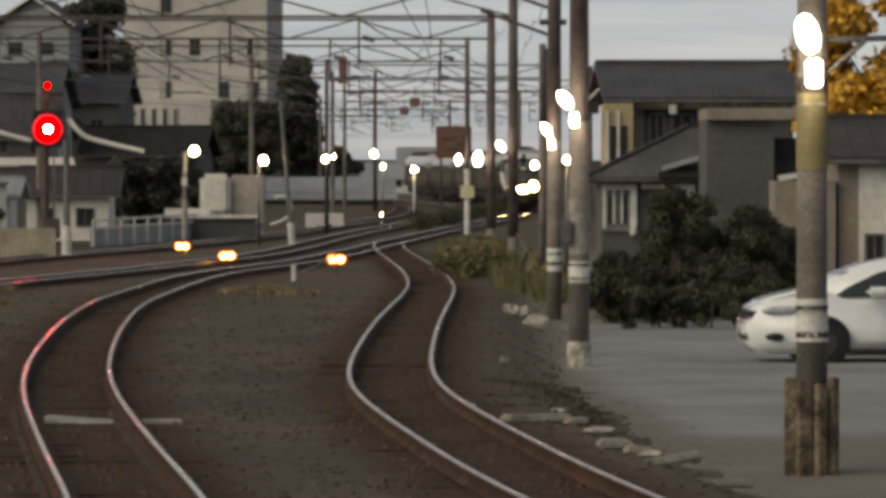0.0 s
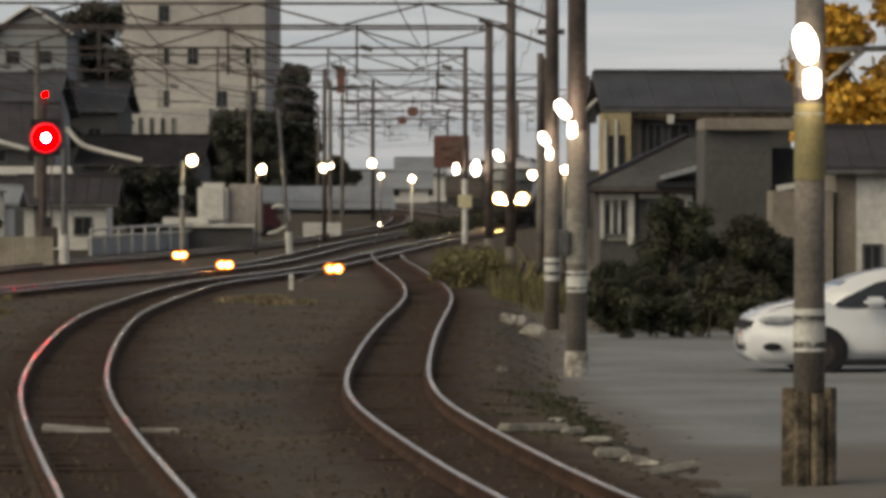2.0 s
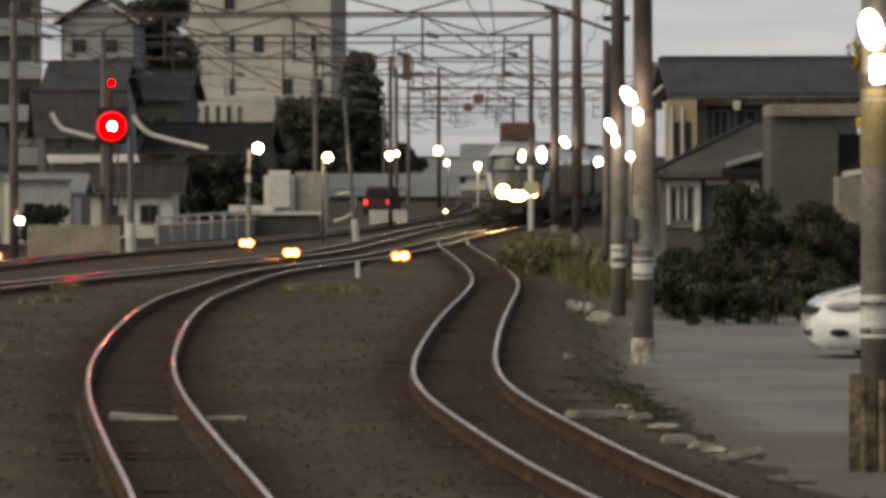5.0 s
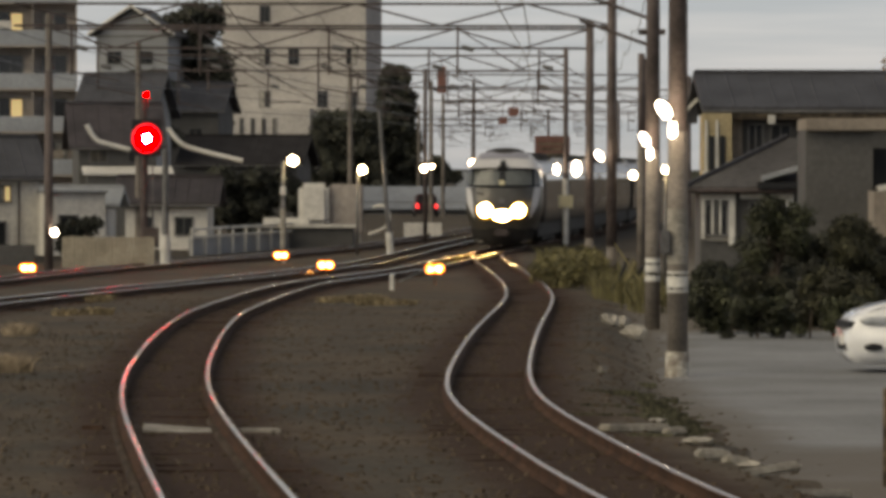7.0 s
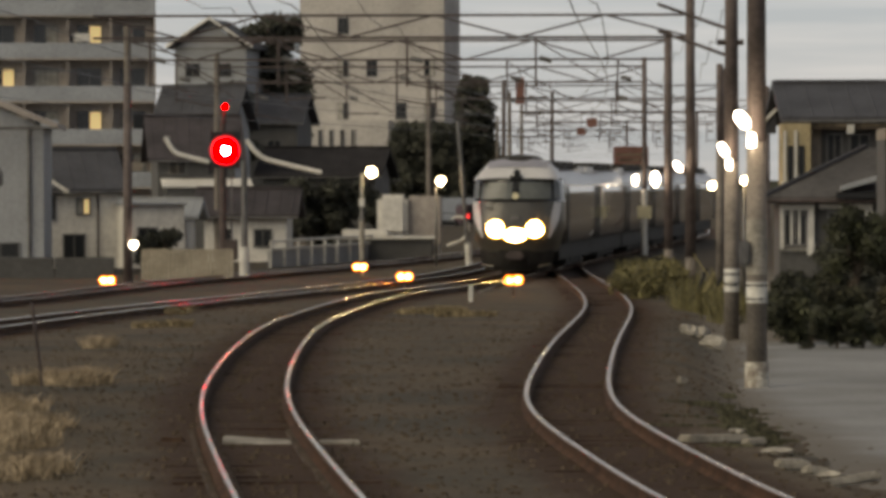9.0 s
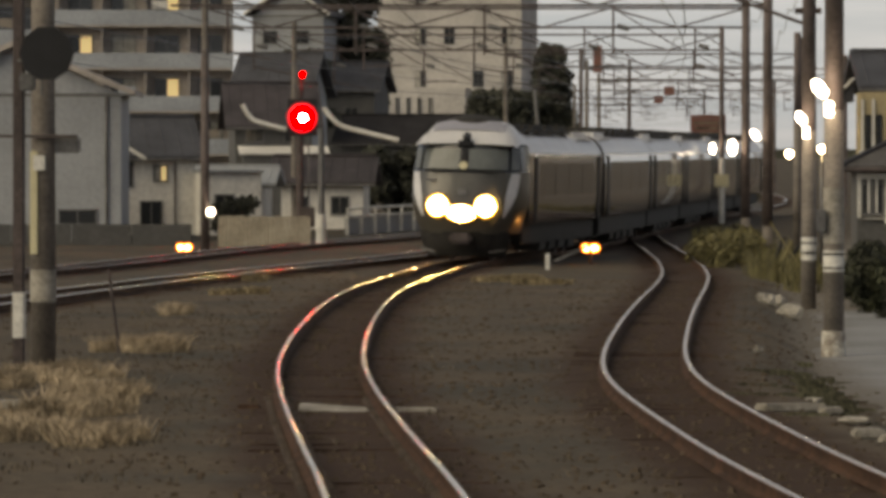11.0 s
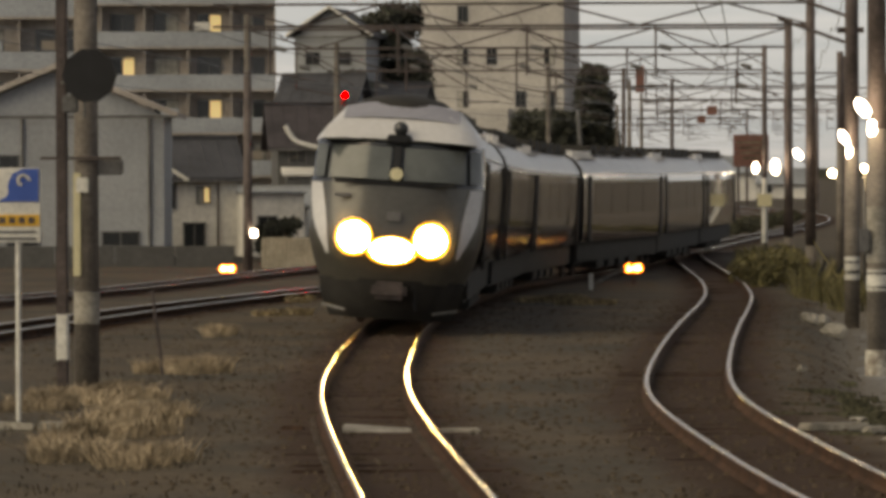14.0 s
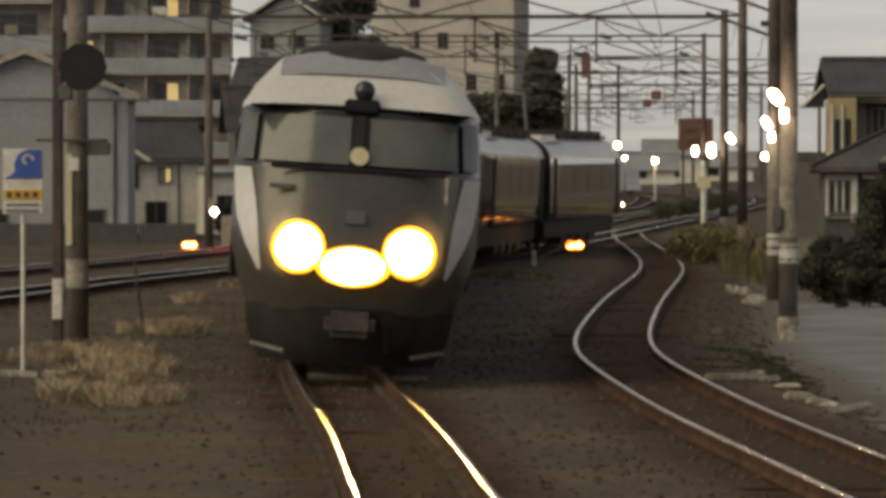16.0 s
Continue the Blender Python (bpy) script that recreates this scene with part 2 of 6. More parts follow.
def strewn(m, layer, base, second, ragged=0.9, scale=1.1):
    """Lays a second earth over a surface where the mesh says so, with ragged edges."""
    n, l = m.node_tree.nodes, m.node_tree.links
    b = n["Principled BSDF"]
    under = b.inputs["Base Color"].links[0].from_socket
    co, at = n.new("ShaderNodeTexCoord"), n.new("ShaderNodeAttribute")
    at.attribute_name = layer
    rag, tone, fine = (n.new("ShaderNodeTexNoise") for _ in range(3))
    for x, k in ((rag, scale), (tone, 0.5), (fine, 13)):
        x.inputs["Scale"].default_value, x.inputs["Detail"].default_value = k, 6
        l.new(co.outputs["Object"], x.inputs["Vector"])
    lift = n.new("ShaderNodeMath")
    lift.operation = "MULTIPLY_ADD"
    lift.inputs[1].default_value = ragged
    l.new(rag.outputs["Fac"], lift.inputs[0])
    l.new(at.outputs["Fac"], lift.inputs[2])
    edge = n.new("ShaderNodeMapRange")
    edge.interpolation_type = "SMOOTHSTEP"
    edge.inputs["From Min"].default_value, edge.inputs["From Max"].default_value = 0.25 + ragged / 2, 0.85 + ragged / 2
    l.new(lift.outputs[0], edge.inputs["Value"])
    shade = n.new("ShaderNodeMix")
    shade.data_type = "RGBA"
    shade.inputs["A"].default_value, shade.inputs["B"].default_value = (*second, 1), (*base, 1)
    both = n.new("ShaderNodeMath")
    both.operation = "MULTIPLY_ADD"
    both.inputs[1].default_value = 1.4
    both.inputs[2].default_value = -0.2
    average = n.new("ShaderNodeMath")
    average.operation = "MULTIPLY_ADD"
    average.inputs[1].default_value = 0.5
    half = n.new("ShaderNodeMath")
    half.operation = "MULTIPLY"
    half.inputs[1].default_value = 0.5
    l.new(tone.outputs["Fac"], half.inputs[0])
    l.new(fine.outputs["Fac"], average.inputs[0])
    l.new(half.outputs[0], average.inputs[2])
    l.new(average.outputs[0], both.inputs[0])
    l.new(both.outputs[0], shade.inputs["Factor"])
    mix = n.new("ShaderNodeMix")
    mix.data_type = "RGBA"
    l.new(edge.outputs[0], mix.inputs["Factor"])
    l.new(under, mix.inputs["A"])
    l.new(shade.outputs["Result"], mix.inputs["B"])
    l.new(mix.outputs["Result"], b.inputs["Base Color"])


strewn(M_EARTH, "dust", (0.21, 0.185, 0.155), (0.12, 0.104, 0.085), 1.0, 0.7)
# stained ballast; its tones also hold the shadow lines beside the rails
strewn(M_EARTH, "bed", (0.068, 0.041, 0.028), (0.036, 0.022, 0.016))
strewn(M_ASPHALT, "dirt", (0.17, 0.15, 0.13), (0.112, 0.1, 0.086), 0.8, 0.8)

# ---- building helpers ----


def part(name, shape, mat, parent=None, label="", loc=None):
    """Links a bmesh or mesh as one object under a thing."""
    if isinstance(shape, bmesh.types.BMesh):
        me = bpy.data.meshes.new(name)
        shape.to_mesh(me)
        shape.free()
    else:
        me = shape
    if not me.materials:
        me.materials.append(mat)
    ob = new(name, me)
    ob.parent = parent
    if loc:
        ob.location = loc
    if label:
        ob["label"] = label
    return ob


def thing(name, label, category, m=None, group="", kind=""):
    ob = tagged(new(name), label, category, group, kind)
    ob.empty_display_size = 0.2
    if m is not None:
        ob.matrix_world = m
    return ob


def box(c, s, bm=None, rz=0.0, rx=0.0, ry=0.0, bevel=0.0):
    """A block of size s round the centre c."""
    mine = bmesh.new()
    bmesh.ops.create_cube(mine, size=1, matrix=pose(*c, rx, ry, rz) @ Matrix.Diagonal((*s, 1)))
    if bevel:
        bmesh.ops.bevel(mine, geom=mine.edges[:], offset=bevel, segments=2, affect="EDGES")
    if bm is None:
        return mine
    me = bpy.data.meshes.new("tmp")
    mine.to_mesh(me)
    mine.free()
    bm.from_mesh(me)
    bpy.data.meshes.remove(me)
    return bm


def rod(a, b, r0, r1=None, bm=None, n=10):
    """A round bar from a to b."""
    bm = bm or bmesh.new()
    a, b = Vector(a), Vector(b)
    r1 = r0 if r1 is None else r1
    m = Matrix.Translation((a + b) / 2) @ (b - a).to_track_quat("Z", "Y").to_matrix().to_4x4()
    bmesh.ops.create_cone(bm, cap_ends=True, segments=n, radius1=r0, radius2=r1, depth=(b - a).length, matrix=m)
    return bm


def ball(c, r, bm=None, s=(1, 1, 1), n=12, turn=(0, 0, 0)):
    bm = bm or bmesh.new()
    bmesh.ops.create_uvsphere(bm, u_segments=n, v_segments=max(6, n // 2), radius=r, matrix=pose(*c, *turn) @ Matrix.Diagonal((*s, 1)))
    return bm


def smooth(ob):
    for p in ob.data.polygons:
        p.use_smooth = True
    return ob


def prism(profile, depth, bm=None, m=None):
    """A flat outline (x, z) pushed back by depth along y."""
    bm = bm or bmesh.new()
    m = m or Matrix()
    n = len(profile)
    a = [bm.verts.new(m @ Vector((x, 0, z))) for x, z in profile]
    b = [bm.verts.new(m @ Vector((x, depth, z))) for x, z in profile]
    bm.faces.new(a)
    bm.faces.new(b[::-1])
    for i in range(n):
        j = (i + 1) % n
        bm.faces.new((a[j], a[i], b[i], b[j]))
    bmesh.ops.recalc_face_normals(bm, faces=bm.faces[:])
    return bm


def raw(name, verts, faces):
    me = bpy.data.meshes.new(name)
    me.from_pydata([tuple(v) for v in verts], [], [tuple(f) for f in faces])
    me.update()
    return me


rng = np.random.default_rng(7)


def leaves(name, clumps, count, size, flat=0.6):
    """Small leaf blades scattered in ellipsoid clumps (x, y, z, rx, ry, rz)."""
    cl = np.array(clumps, float)
    vol = (cl[:, 3] * cl[:, 4] * cl[:, 5]) ** 0.67
    pick = rng.choice(len(cl), count, p=vol / vol.sum())
    d = rng.normal(size=(count, 3))
    d /= np.linalg.norm(d, axis=1)[:, None]
    rad = rng.random((count, 1)) ** 0.4 * (0.8 + 0.35 * rng.random((count, 1)))
    c = cl[pick, :3] + d * rad * cl[pick, 3:]
    a = rng.normal(size=(count, 3))
    a /= np.linalg.norm(a, axis=1)[:, None]
    b = np.cross(a, d + 0.3 * rng.normal(size=(count, 3)))
    b /= np.linalg.norm(b, axis=1)[:, None] + 1e-6
    s = size * (0.6 + 0.8 * rng.random((count, 1)))
    v = np.stack([c - a * s, c - b * s * flat, c + a * s, c + b * s * flat], 1).reshape(-1, 3)
    f = np.arange(count * 4).reshape(-1, 4)
    return raw(name, v.tolist(), f.tolist())


def blades(name, spots, count, tall, spread, lean=0.35, thick=1.0):
    """Tufts of grass: thin bent blades round each spot."""
    v, f = [], []
    for x, y, z in spots:
        for _ in range(count):
            a, r = rng.random() * 6.283, spread * rng.random() ** 0.6
            px, py = x + math.cos(a) * r, y + math.sin(a) * r
            h = tall * (0.4 + 0.8 * rng.random())
            dx, dy = rng.normal() * lean * h, rng.normal() * lean * h
            w = (0.012 + 0.014 * rng.random()) * thick
            i = len(v)
            v += [(px - w, py, z - 0.05), (px + w, py, z - 0.05), (px + dx * 0.4 + w * 0.7, py + dy * 0.4, z + h * 0.6),
                  (px + dx * 0.4 - w * 0.7, py + dy * 0.4, z + h * 0.6), (px + dx, py + dy, z + h)]
            f += [(i, i + 1, i + 2, i + 3), (i + 3, i + 2, i + 4)]
    return raw(name, v, f)


# ---- the lie of the land ----


def fall(d):
    """The line falls a little towards the distance."""
    t = min(max((d - 80) / 85, 0), 1)
    return -0.43 * t * t * (3 - 2 * t)


def bend(points, step=0.5):
    """A smooth line through plan points (x, y), at even steps."""
    p = np.array(points, float)
    p = np.vstack([2 * p[0] - p[1], p, 2 * p[-1] - p[-2]])
    out = []
    for i in range(1, len(p) - 2):
        for t in np.arange(0, 1, 0.04):
            a, b, c, d = p[i - 1:i + 3]
            out.append(0.5 * (2 * b + (c - a) * t + (2 * a - 5 * b + 4 * c - d) * t * t + (3 * b - a - 3 * c + d) * t ** 3))
    out = np.array(out + [p[-2]])
    s = np.concatenate([[0], np.cumsum(np.linalg.norm(np.diff(out, axis=0), axis=1))])
    u = np.arange(0, s[-1], step)
    line = np.stack([np.interp(u, s, out[:, k]) for k in (0, 1)], 1)
    w = np.hanning(25)
    w /= w.sum()
    pad = np.vstack([line[:1] - (line[1] - line[0]) * np.arange(12, 0, -1)[:, None], line,
                     line[-1:] + (line[-1] - line[-2]) * np.arange(1, 13)[:, None]])
    return np.stack([np.convolve(pad[:, k], w, "valid") for k in (0, 1)], 1)


FAR = [(-1.95, 206), (-1.45, 214), (-1.0, 222), (0.25, 243), (2.2, 273), (4.1, 305), (5.0, 335), (4.9, 370), (2.7, 410), (-2.0, 457), (-9.5, 520), (-30, 660)]
NEAR_LOOP = [(1.6, 8), (-0.9, 26), (-2.42, 42.3), (-3.09, 48.9), (-4.21, 60.7), (-4.95, 70.9), (-5.66, 85.5), (-6.22, 101.2), (-6.40, 112.9),
             (-6.48, 137.0), (-5.94, 150.8), (-4.28, 167.2), (-3.2, 183), (-2.35, 198)]
SIDE_LOOP = [(3.6, 20), (2.2, 33), (1.02, 43.8), (0.55, 48.5), (-0.41, 60.7), (-0.68, 69.0), (-0.67, 79.9), (-0.56, 92.4), (-0.32, 112.9),
             (-0.30, 128.6), (-0.56, 147.8), (-1.13, 167.2), (-1.67, 182.9), (-2.0, 196), (-2.0, 203)]
LEFT_MAIN = [(-14.2, 20), (-13.9, 55), (-12.6, 92), (-11.0, 127), (-8.6, 155), (-5.9, 181), (-4.2, 221), (-2.2, 260), (0.6, 300), (1.2, 335), (0.8, 370), (-1.6, 410), (-6.3, 457), (-14, 520)]
LEFT_OUTER = [(-19.5, 20), (-19, 60), (-17.6, 100), (-15.9, 135), (-14.2, 166), (-10.2, 195), (-7.2, 225), (-5.0, 260), (-3.0, 300), (-2.6, 335), (-3, 370), (-5.4, 410), (-10, 457), (-18, 520)]
line_train = bend(NEAR_LOOP[:-1] + [NEAR_LOOP[-1]] + FAR)
line_side = bend(SIDE_LOOP)
line_left = bend(LEFT_MAIN)
line_outer = bend(LEFT_OUTER)


def right_edge(y):
    """Where the track bed ends and the yard begins."""
    x = np.interp(y, line_side[:, 1], line_side[:, 0]) if y < 200 else np.interp(y, line_train[:, 1], line_train[:, 0])
    return x + 1.6


def ground_height(x, y):
    bed = -0.165 + fall(y)
    e = x - right_edge(y)
    if e > 0:
        bed = bed + (-0.6 - bed) * min(e / 0.9, 1)
    w = np.interp(y, line_outer[:, 1], line_outer[:, 0]) - 3.0 - x
    if w > 0:
        bed = bed + (-0.55 - bed) * min(w / 2.0, 1)
    return bed + 0.025 * noise.noise((x * 0.9, y * 0.35, 0)) + 0.012 * noise.noise((x * 3, y * 1.1, 4))


xs = np.concatenate([[-1500, -400, -120, -60, -40], np.arange(-30, 20, 0.35), [22, 26, 34, 50, 90, 160, 500, 1500]])
ys = np.concatenate([[-300, -60, 0], np.arange(12, 130, 0.7), np.arange(130, 300, 2.0), np.arange(300, 540, 12.0), [600, 800, 1200, 2500, 4500]])
gv = [(x, y, ground_height(x, y)) for y in ys for x in xs]
nx = len(xs)
gf = [(j * nx + i, j * nx + i + 1, (j + 1) * nx + i + 1, (j + 1) * nx + i) for j in range(len(ys) - 1) for i in range(nx - 1)]
ground = part("ground", raw("ground", gv, gf), M_EARTH)
layer = ground.data.attributes.new("bed", "FLOAT", "POINT")
ga = np.array(gv)
gap = np.min([np.where((ga[:, 1] > line[0, 1]) & (ga[:, 1] < line[-1, 1]), np.abs(ga[:, 0] - np.interp(ga[:, 1], line[:, 1], line[:, 0])), 99)
              for line in (line_train, line_side, line_left, line_outer)], axis=0)
layer.data.foreach_set("value", np.clip((1.75 - gap) / 1.1, 0, 1).astype(np.float32))
# pale dust blown over the strip between the side track and the yard
past = ga[:, 0] - np.array([right_edge(y) for y in ga[:, 1]])
dust = np.clip((past + 0.2) / 1.2, 0, 1) * np.clip((ga[:, 1] - 62) / 14, 0, 1) * np.clip((210 - ga[:, 1]) / 30, 0, 1) * np.clip((9 - past) / 3, 0, 1)
ground.data.attributes.new("dust", "FLOAT", "POINT").data.foreach_set("value", (0.85 * dust).astype(np.float32))
smooth(ground)
tagged(ground, "brown gravelly earth and ballast round the railway lines", "ground", kind="structure")

# the yard beside the line: an asphalt slab on the ground, gritty along its worn edge
yv, dirt = [], []
yard_ys = np.arange(34, 108, 0.5)
LANES = ((-0.3, -0.66), (0.1, -0.6), (0.5, -0.586), (1.0, -0.572), (1.6, -0.558), (2.3, -0.552), (3.2, -0.55), (4.6, -0.55), (9, -0.55), (27, -0.55))
for y in yard_ys:
    x0 = right_edge(y) + (0.9 if y < 66 else 0.9 - 0.6 * min((y - 66) / 10, 1)) + 0.3 * noise.noise((y * 0.4, 0, 9)) + 0.4 * abs(math.sin(y * 0.11))
    for out, z in LANES:
        yv.append((x0 + out, y, z))
        near = min(max((65 - y) / 4, 0), 1) * 0.8
        dirt.append(min(max(1.0 - out / 1.7, near), 1))
n = len(LANES)
yf = [(j * n + i, j * n + i + 1, (j + 1) * n + i + 1, (j + 1) * n + i) for j in range(len(yard_ys) - 1) for i in range(n - 1)]
yard = part("pavement", raw("pavement", yv, yf), M_ASPHALT)
yard.data.attributes.new("dirt", "FLOAT", "POINT").data.foreach_set("value", np.array(dirt, np.float32))
tagged(yard, "worn grey asphalt yard beside the railway", "pavement", kind="structure")

# ---- railway tracks ----


def offset(line, d):
    t = np.gradient(line, axis=0)
    t /= np.linalg.norm(t, axis=1)[:, None]
    return line + np.stack([t[:, 1], -t[:, 0]], 1) * d


def rail(line, side, y0, y1, head, parent):
    """One rail: a polished head on a rusty web and foot, swept along the line."""
    p = offset(line, side)
    p = p[(p[:, 1] > y0) & (p[:, 1] < y1)]
    for name, prof, mat in (("rail", [(-0.029, -0.018), (-0.028, -0.011), (-0.025, -0.0062), (-0.019, -0.0026), (-0.01, -0.0007), (0, 0), (0.01, -0.0007), (0.019, -0.0026), (0.025, -0.0062), (0.028, -0.011), (0.029, -0.018)], head),
                            ("rail_web", [(-0.026, -0.013), (-0.036, -0.017), (-0.036, -0.036), (-0.012, -0.048), (-0.012, -0.12), (-0.062, -0.15), (0.062, -0.15), (0.012, -0.12), (0.012, -0.048), (0.036, -0.036), (0.036, -0.017), (0.026, -0.013)], M_RUST)):
        t = np.gradient(p, axis=0)
        t /= np.linalg.norm(t, axis=1)[:, None]
        n = np.stack([t[:, 1], -t[:, 0]], 1)
        v, f, k = [], [], len(prof)
        for (x, y), (a, b) in zip(p, n):
            z = fall(y)
            v += [(x + a * o, y + b * o, z + h) for o, h in prof]
        for i in range(len(p) - 1):
            f += [(i * k + j, i * k + (j + 1) % k, (i + 1) * k + (j + 1) % k, (i + 1) * k + j) for j in range(k)]
        ob = part(name, raw(name, v, f), mat, parent)
        if name == "rail":
            smooth(ob)
    return ob


sleeper_bm = box((0, 0, 0), (2.0, 0.22, 0.16), bevel=0.015)
sleeper_mesh = bpy.data.meshes.new("sleeper")
sleeper_bm.to_mesh(sleeper_mesh)
sleeper_bm.free()
sleeper_mesh.materials.append(M_SLEEPER)


def railway(label, line, y0, y1, head, ties):
    tr = thing("railway_track", label, "railway track", kind="structure")
    for side in (-0.5335, 0.5335):
        rail(line, side, y0, y1, head, tr)
    t = np.gradient(line, axis=0)
    s = 0
    for (x, y), (a, b) in zip(line[::1], t):
        s += math.hypot(a, b)
        if s >= 0.62 and ties[0] < y < ties[1]:
            s = 0
            ob = part("sleeper", sleeper_mesh, M_SLEEPER, tr)
            ob.location = (x, y, fall(y) - 0.246 + 0.008 * rng.normal())
            ob.rotation_euler = (0, 0, math.atan2(b, a) - math.pi / 2 + 0.012 * rng.normal())
    return tr


def fastenings(line, y0, y1):
    """Rail clips and bolts on both sides of each rail at every sleeper."""
    v, f = [], []
    seg = line[(line[:, 1] > y0) & (line[:, 1] < y1)]
    t = np.gradient(seg, axis=0)
    t /= np.linalg.norm(t, axis=1)[:, None]
    for (x, y), (a, b) in zip(seg[::1], t):
        for o in (-0.655, -0.42, 0.42, 0.655):
            c = Vector((x + b * o, y - a * o, fall(y) - 0.125))
            k = len(v)
            v += [tuple(c + Vector((b * p + a * q, b * q - a * p, h))) for p, q, h in
                  ((-0.04, -0.04, -0.04), (0.04, -0.04, -0.04), (0.04, 0.04, -0.04), (-0.04, 0.04, -0.04), (-0.022, -0.025, 0.015), (0.022, -0.025, 0.015), (0.022, 0.025, 0.015), (-0.022, 0.025, 0.015))]
            f += [(k, k + 1, k + 5, k + 4), (k + 1, k + 2, k + 6, k + 5), (k + 2, k + 3, k + 7, k + 6), (k + 3, k, k + 4, k + 7), (k + 4, k + 5, k + 6, k + 7)]
    tagged(part("rail_clips", raw("rail_clips", v, f), M_CLIP), "rusty steel rail clips bolted to the sleepers", "rail clips", kind="stuff")


fastenings(line_train, 30, 60)
railway("curving loop track with bright polished rails on brown ballast", line_train, 9, 520, M_RAIL, (28, 190))
railway("winding side track with rust-tinged rails on brown ballast", line_side, 21, 202, M_RUSTTOP, (28, 185))
railway("main track with polished rails sweeping past in a wide curve", line_left, 22, 518, M_RAIL, (70, 180))
railway("outer main track beside a dark low wall", line_outer, 22, 518, M_RUSTTOP, (95, 180))

# loose ballast stones along the tracks
sv, sf = [], []
cube = [(-1, -1, 0), (1, -1, 0), (1, 1, 0), (-1, 1, 0), (-0.6, -0.5, 1), (0.7, -0.6, 0.9), (0.5, 0.6, 1.1), (-0.6, 0.5, 0.8)]
quads = [(0, 1, 5, 4), (1, 2, 6, 5), (2, 3, 7, 6), (3, 0, 4, 7), (4, 5, 6, 7)]
for line, y0, y1, many in ((line_train, 26, 130, 6500), (line_side, 26, 125, 6000), (line_left, 80, 150, 1500), (line_side + np.array([2.6, 0]), 34, 104, 500)):
    seg = line[(line[:, 1] > y0) & (line[:, 1] < y1)]
    for _ in range(many):
        x, y = seg[int(len(seg) * rng.random() ** 1.4)]
        x, y = x + rng.normal() * (1.3 if many > 1800 else 0.3 if many == 500 else 1.0), y + rng.random() - 0.5
        r = 0.012 + 0.024 * rng.random() ** 2
        a, i = rng.random() * 6.28, len(sv)
        z = ground_height(x, y)
        c, s = math.cos(a) * r, math.sin(a) * r
        sv += [(x + c * p - s * q, y + s * p + c * q, z + h * r - 0.005) for p, q, h in cube]
        sf += [tuple(i + k for k in q) for q in quads]
tagged(part("ballast_stones", raw("ballast_stones", sv, sf), M_BALLAST), "loose rust-brown ballast stones between the rails", "ballast", kind="stuff")

# backs of the place: distant ridge closing the horizon
rv, rf = [], []
for k in range(73):
    a = math.radians(k * 5)
    r = 1900
    h = 3 + 3 * noise.noise((k * 0.35, 1, 2))
    rv += [(r * math.sin(a), r * math.cos(a), -3), (r * math.sin(a), r * math.cos(a), h), ((r + 150) * math.sin(a), (r + 150) * math.cos(a), -3)]
for k in range(72):
    i = k * 3
    rf += [(i, i + 3, i + 4, i + 1), (i + 1, i + 4, i + 5, i + 2)]
tagged(part("backdrop", raw("backdrop", rv, rf), M_LEAFDEEP), "low dark wooded hills on the horizon", "hills", kind="structure")

# unseen blocks added behind the camera close the place and darken train reflections
for nm, lab, c, sz, mt in (("unseen_right_block", "unseen long block added to darken the train's reflections", (24, -25, 4.5), (12, 110, 10), M_WALLDARK),
                           ("unseen_left_block", "unseen dark block added beyond the outer track", (-38, -30, 4), (14, 90, 9), M_WALLDARK),
                           ("unseen_rear_block", "unseen dark block added across behind the platforms", (-6, -75, 7), (60, 5, 4), M_WALLDARK)):
    ob = part(nm, box((0, 0, 0), sz, bevel=0.1), mt)
    ob.location = c
    tagged(ob, lab, "building", kind="structure")
for sx in (-14, 6):
    ob = part("unseen_pier", box((0, 0, 0), (1.2, 4, 7), bevel=0.05), M_WALLDARK)
    ob.location = (sx, -75, 2.2)
    tagged(ob, "unseen pier added under the rear block", "pier", kind="structure")
ob = part("platform", box((0, 0, 0), (5, 110, 1.1), bevel=0.03), M_ASPHALT)
ob.location = (4.5, -50.5, 0.4)
tagged(ob, "asphalt station platform", "platform", kind="structure")

# ---- poles, lamps and signals ----


def bracket_lamp(parent, x, y, z, r, tilt, mat=None, boxed=True):
    """A slanting street-lamp bulb with its bright box below."""
    bm = ball((0, 0, 0), r * 0.88, s=(0.72, 0.72, 1.25), n=14)
    ob = smooth(part("lamp_bulb", bm, mat or L_WHITE, parent, "glowing white lamp"))
    ob.location, ob.rotation_euler = (x, y, z), (0, radians(tilt), 0)
    if not boxed:
        return
    ob = part("lamp_box", box((0, 0, 0), (r * 0.8, r * 0.8, r * 1.5), bevel=r * 0.12), mat or L_WHITE, parent, "bright lamp box")
    ob.location = (x - r * tilt / 40, y, z - r * 2.1)


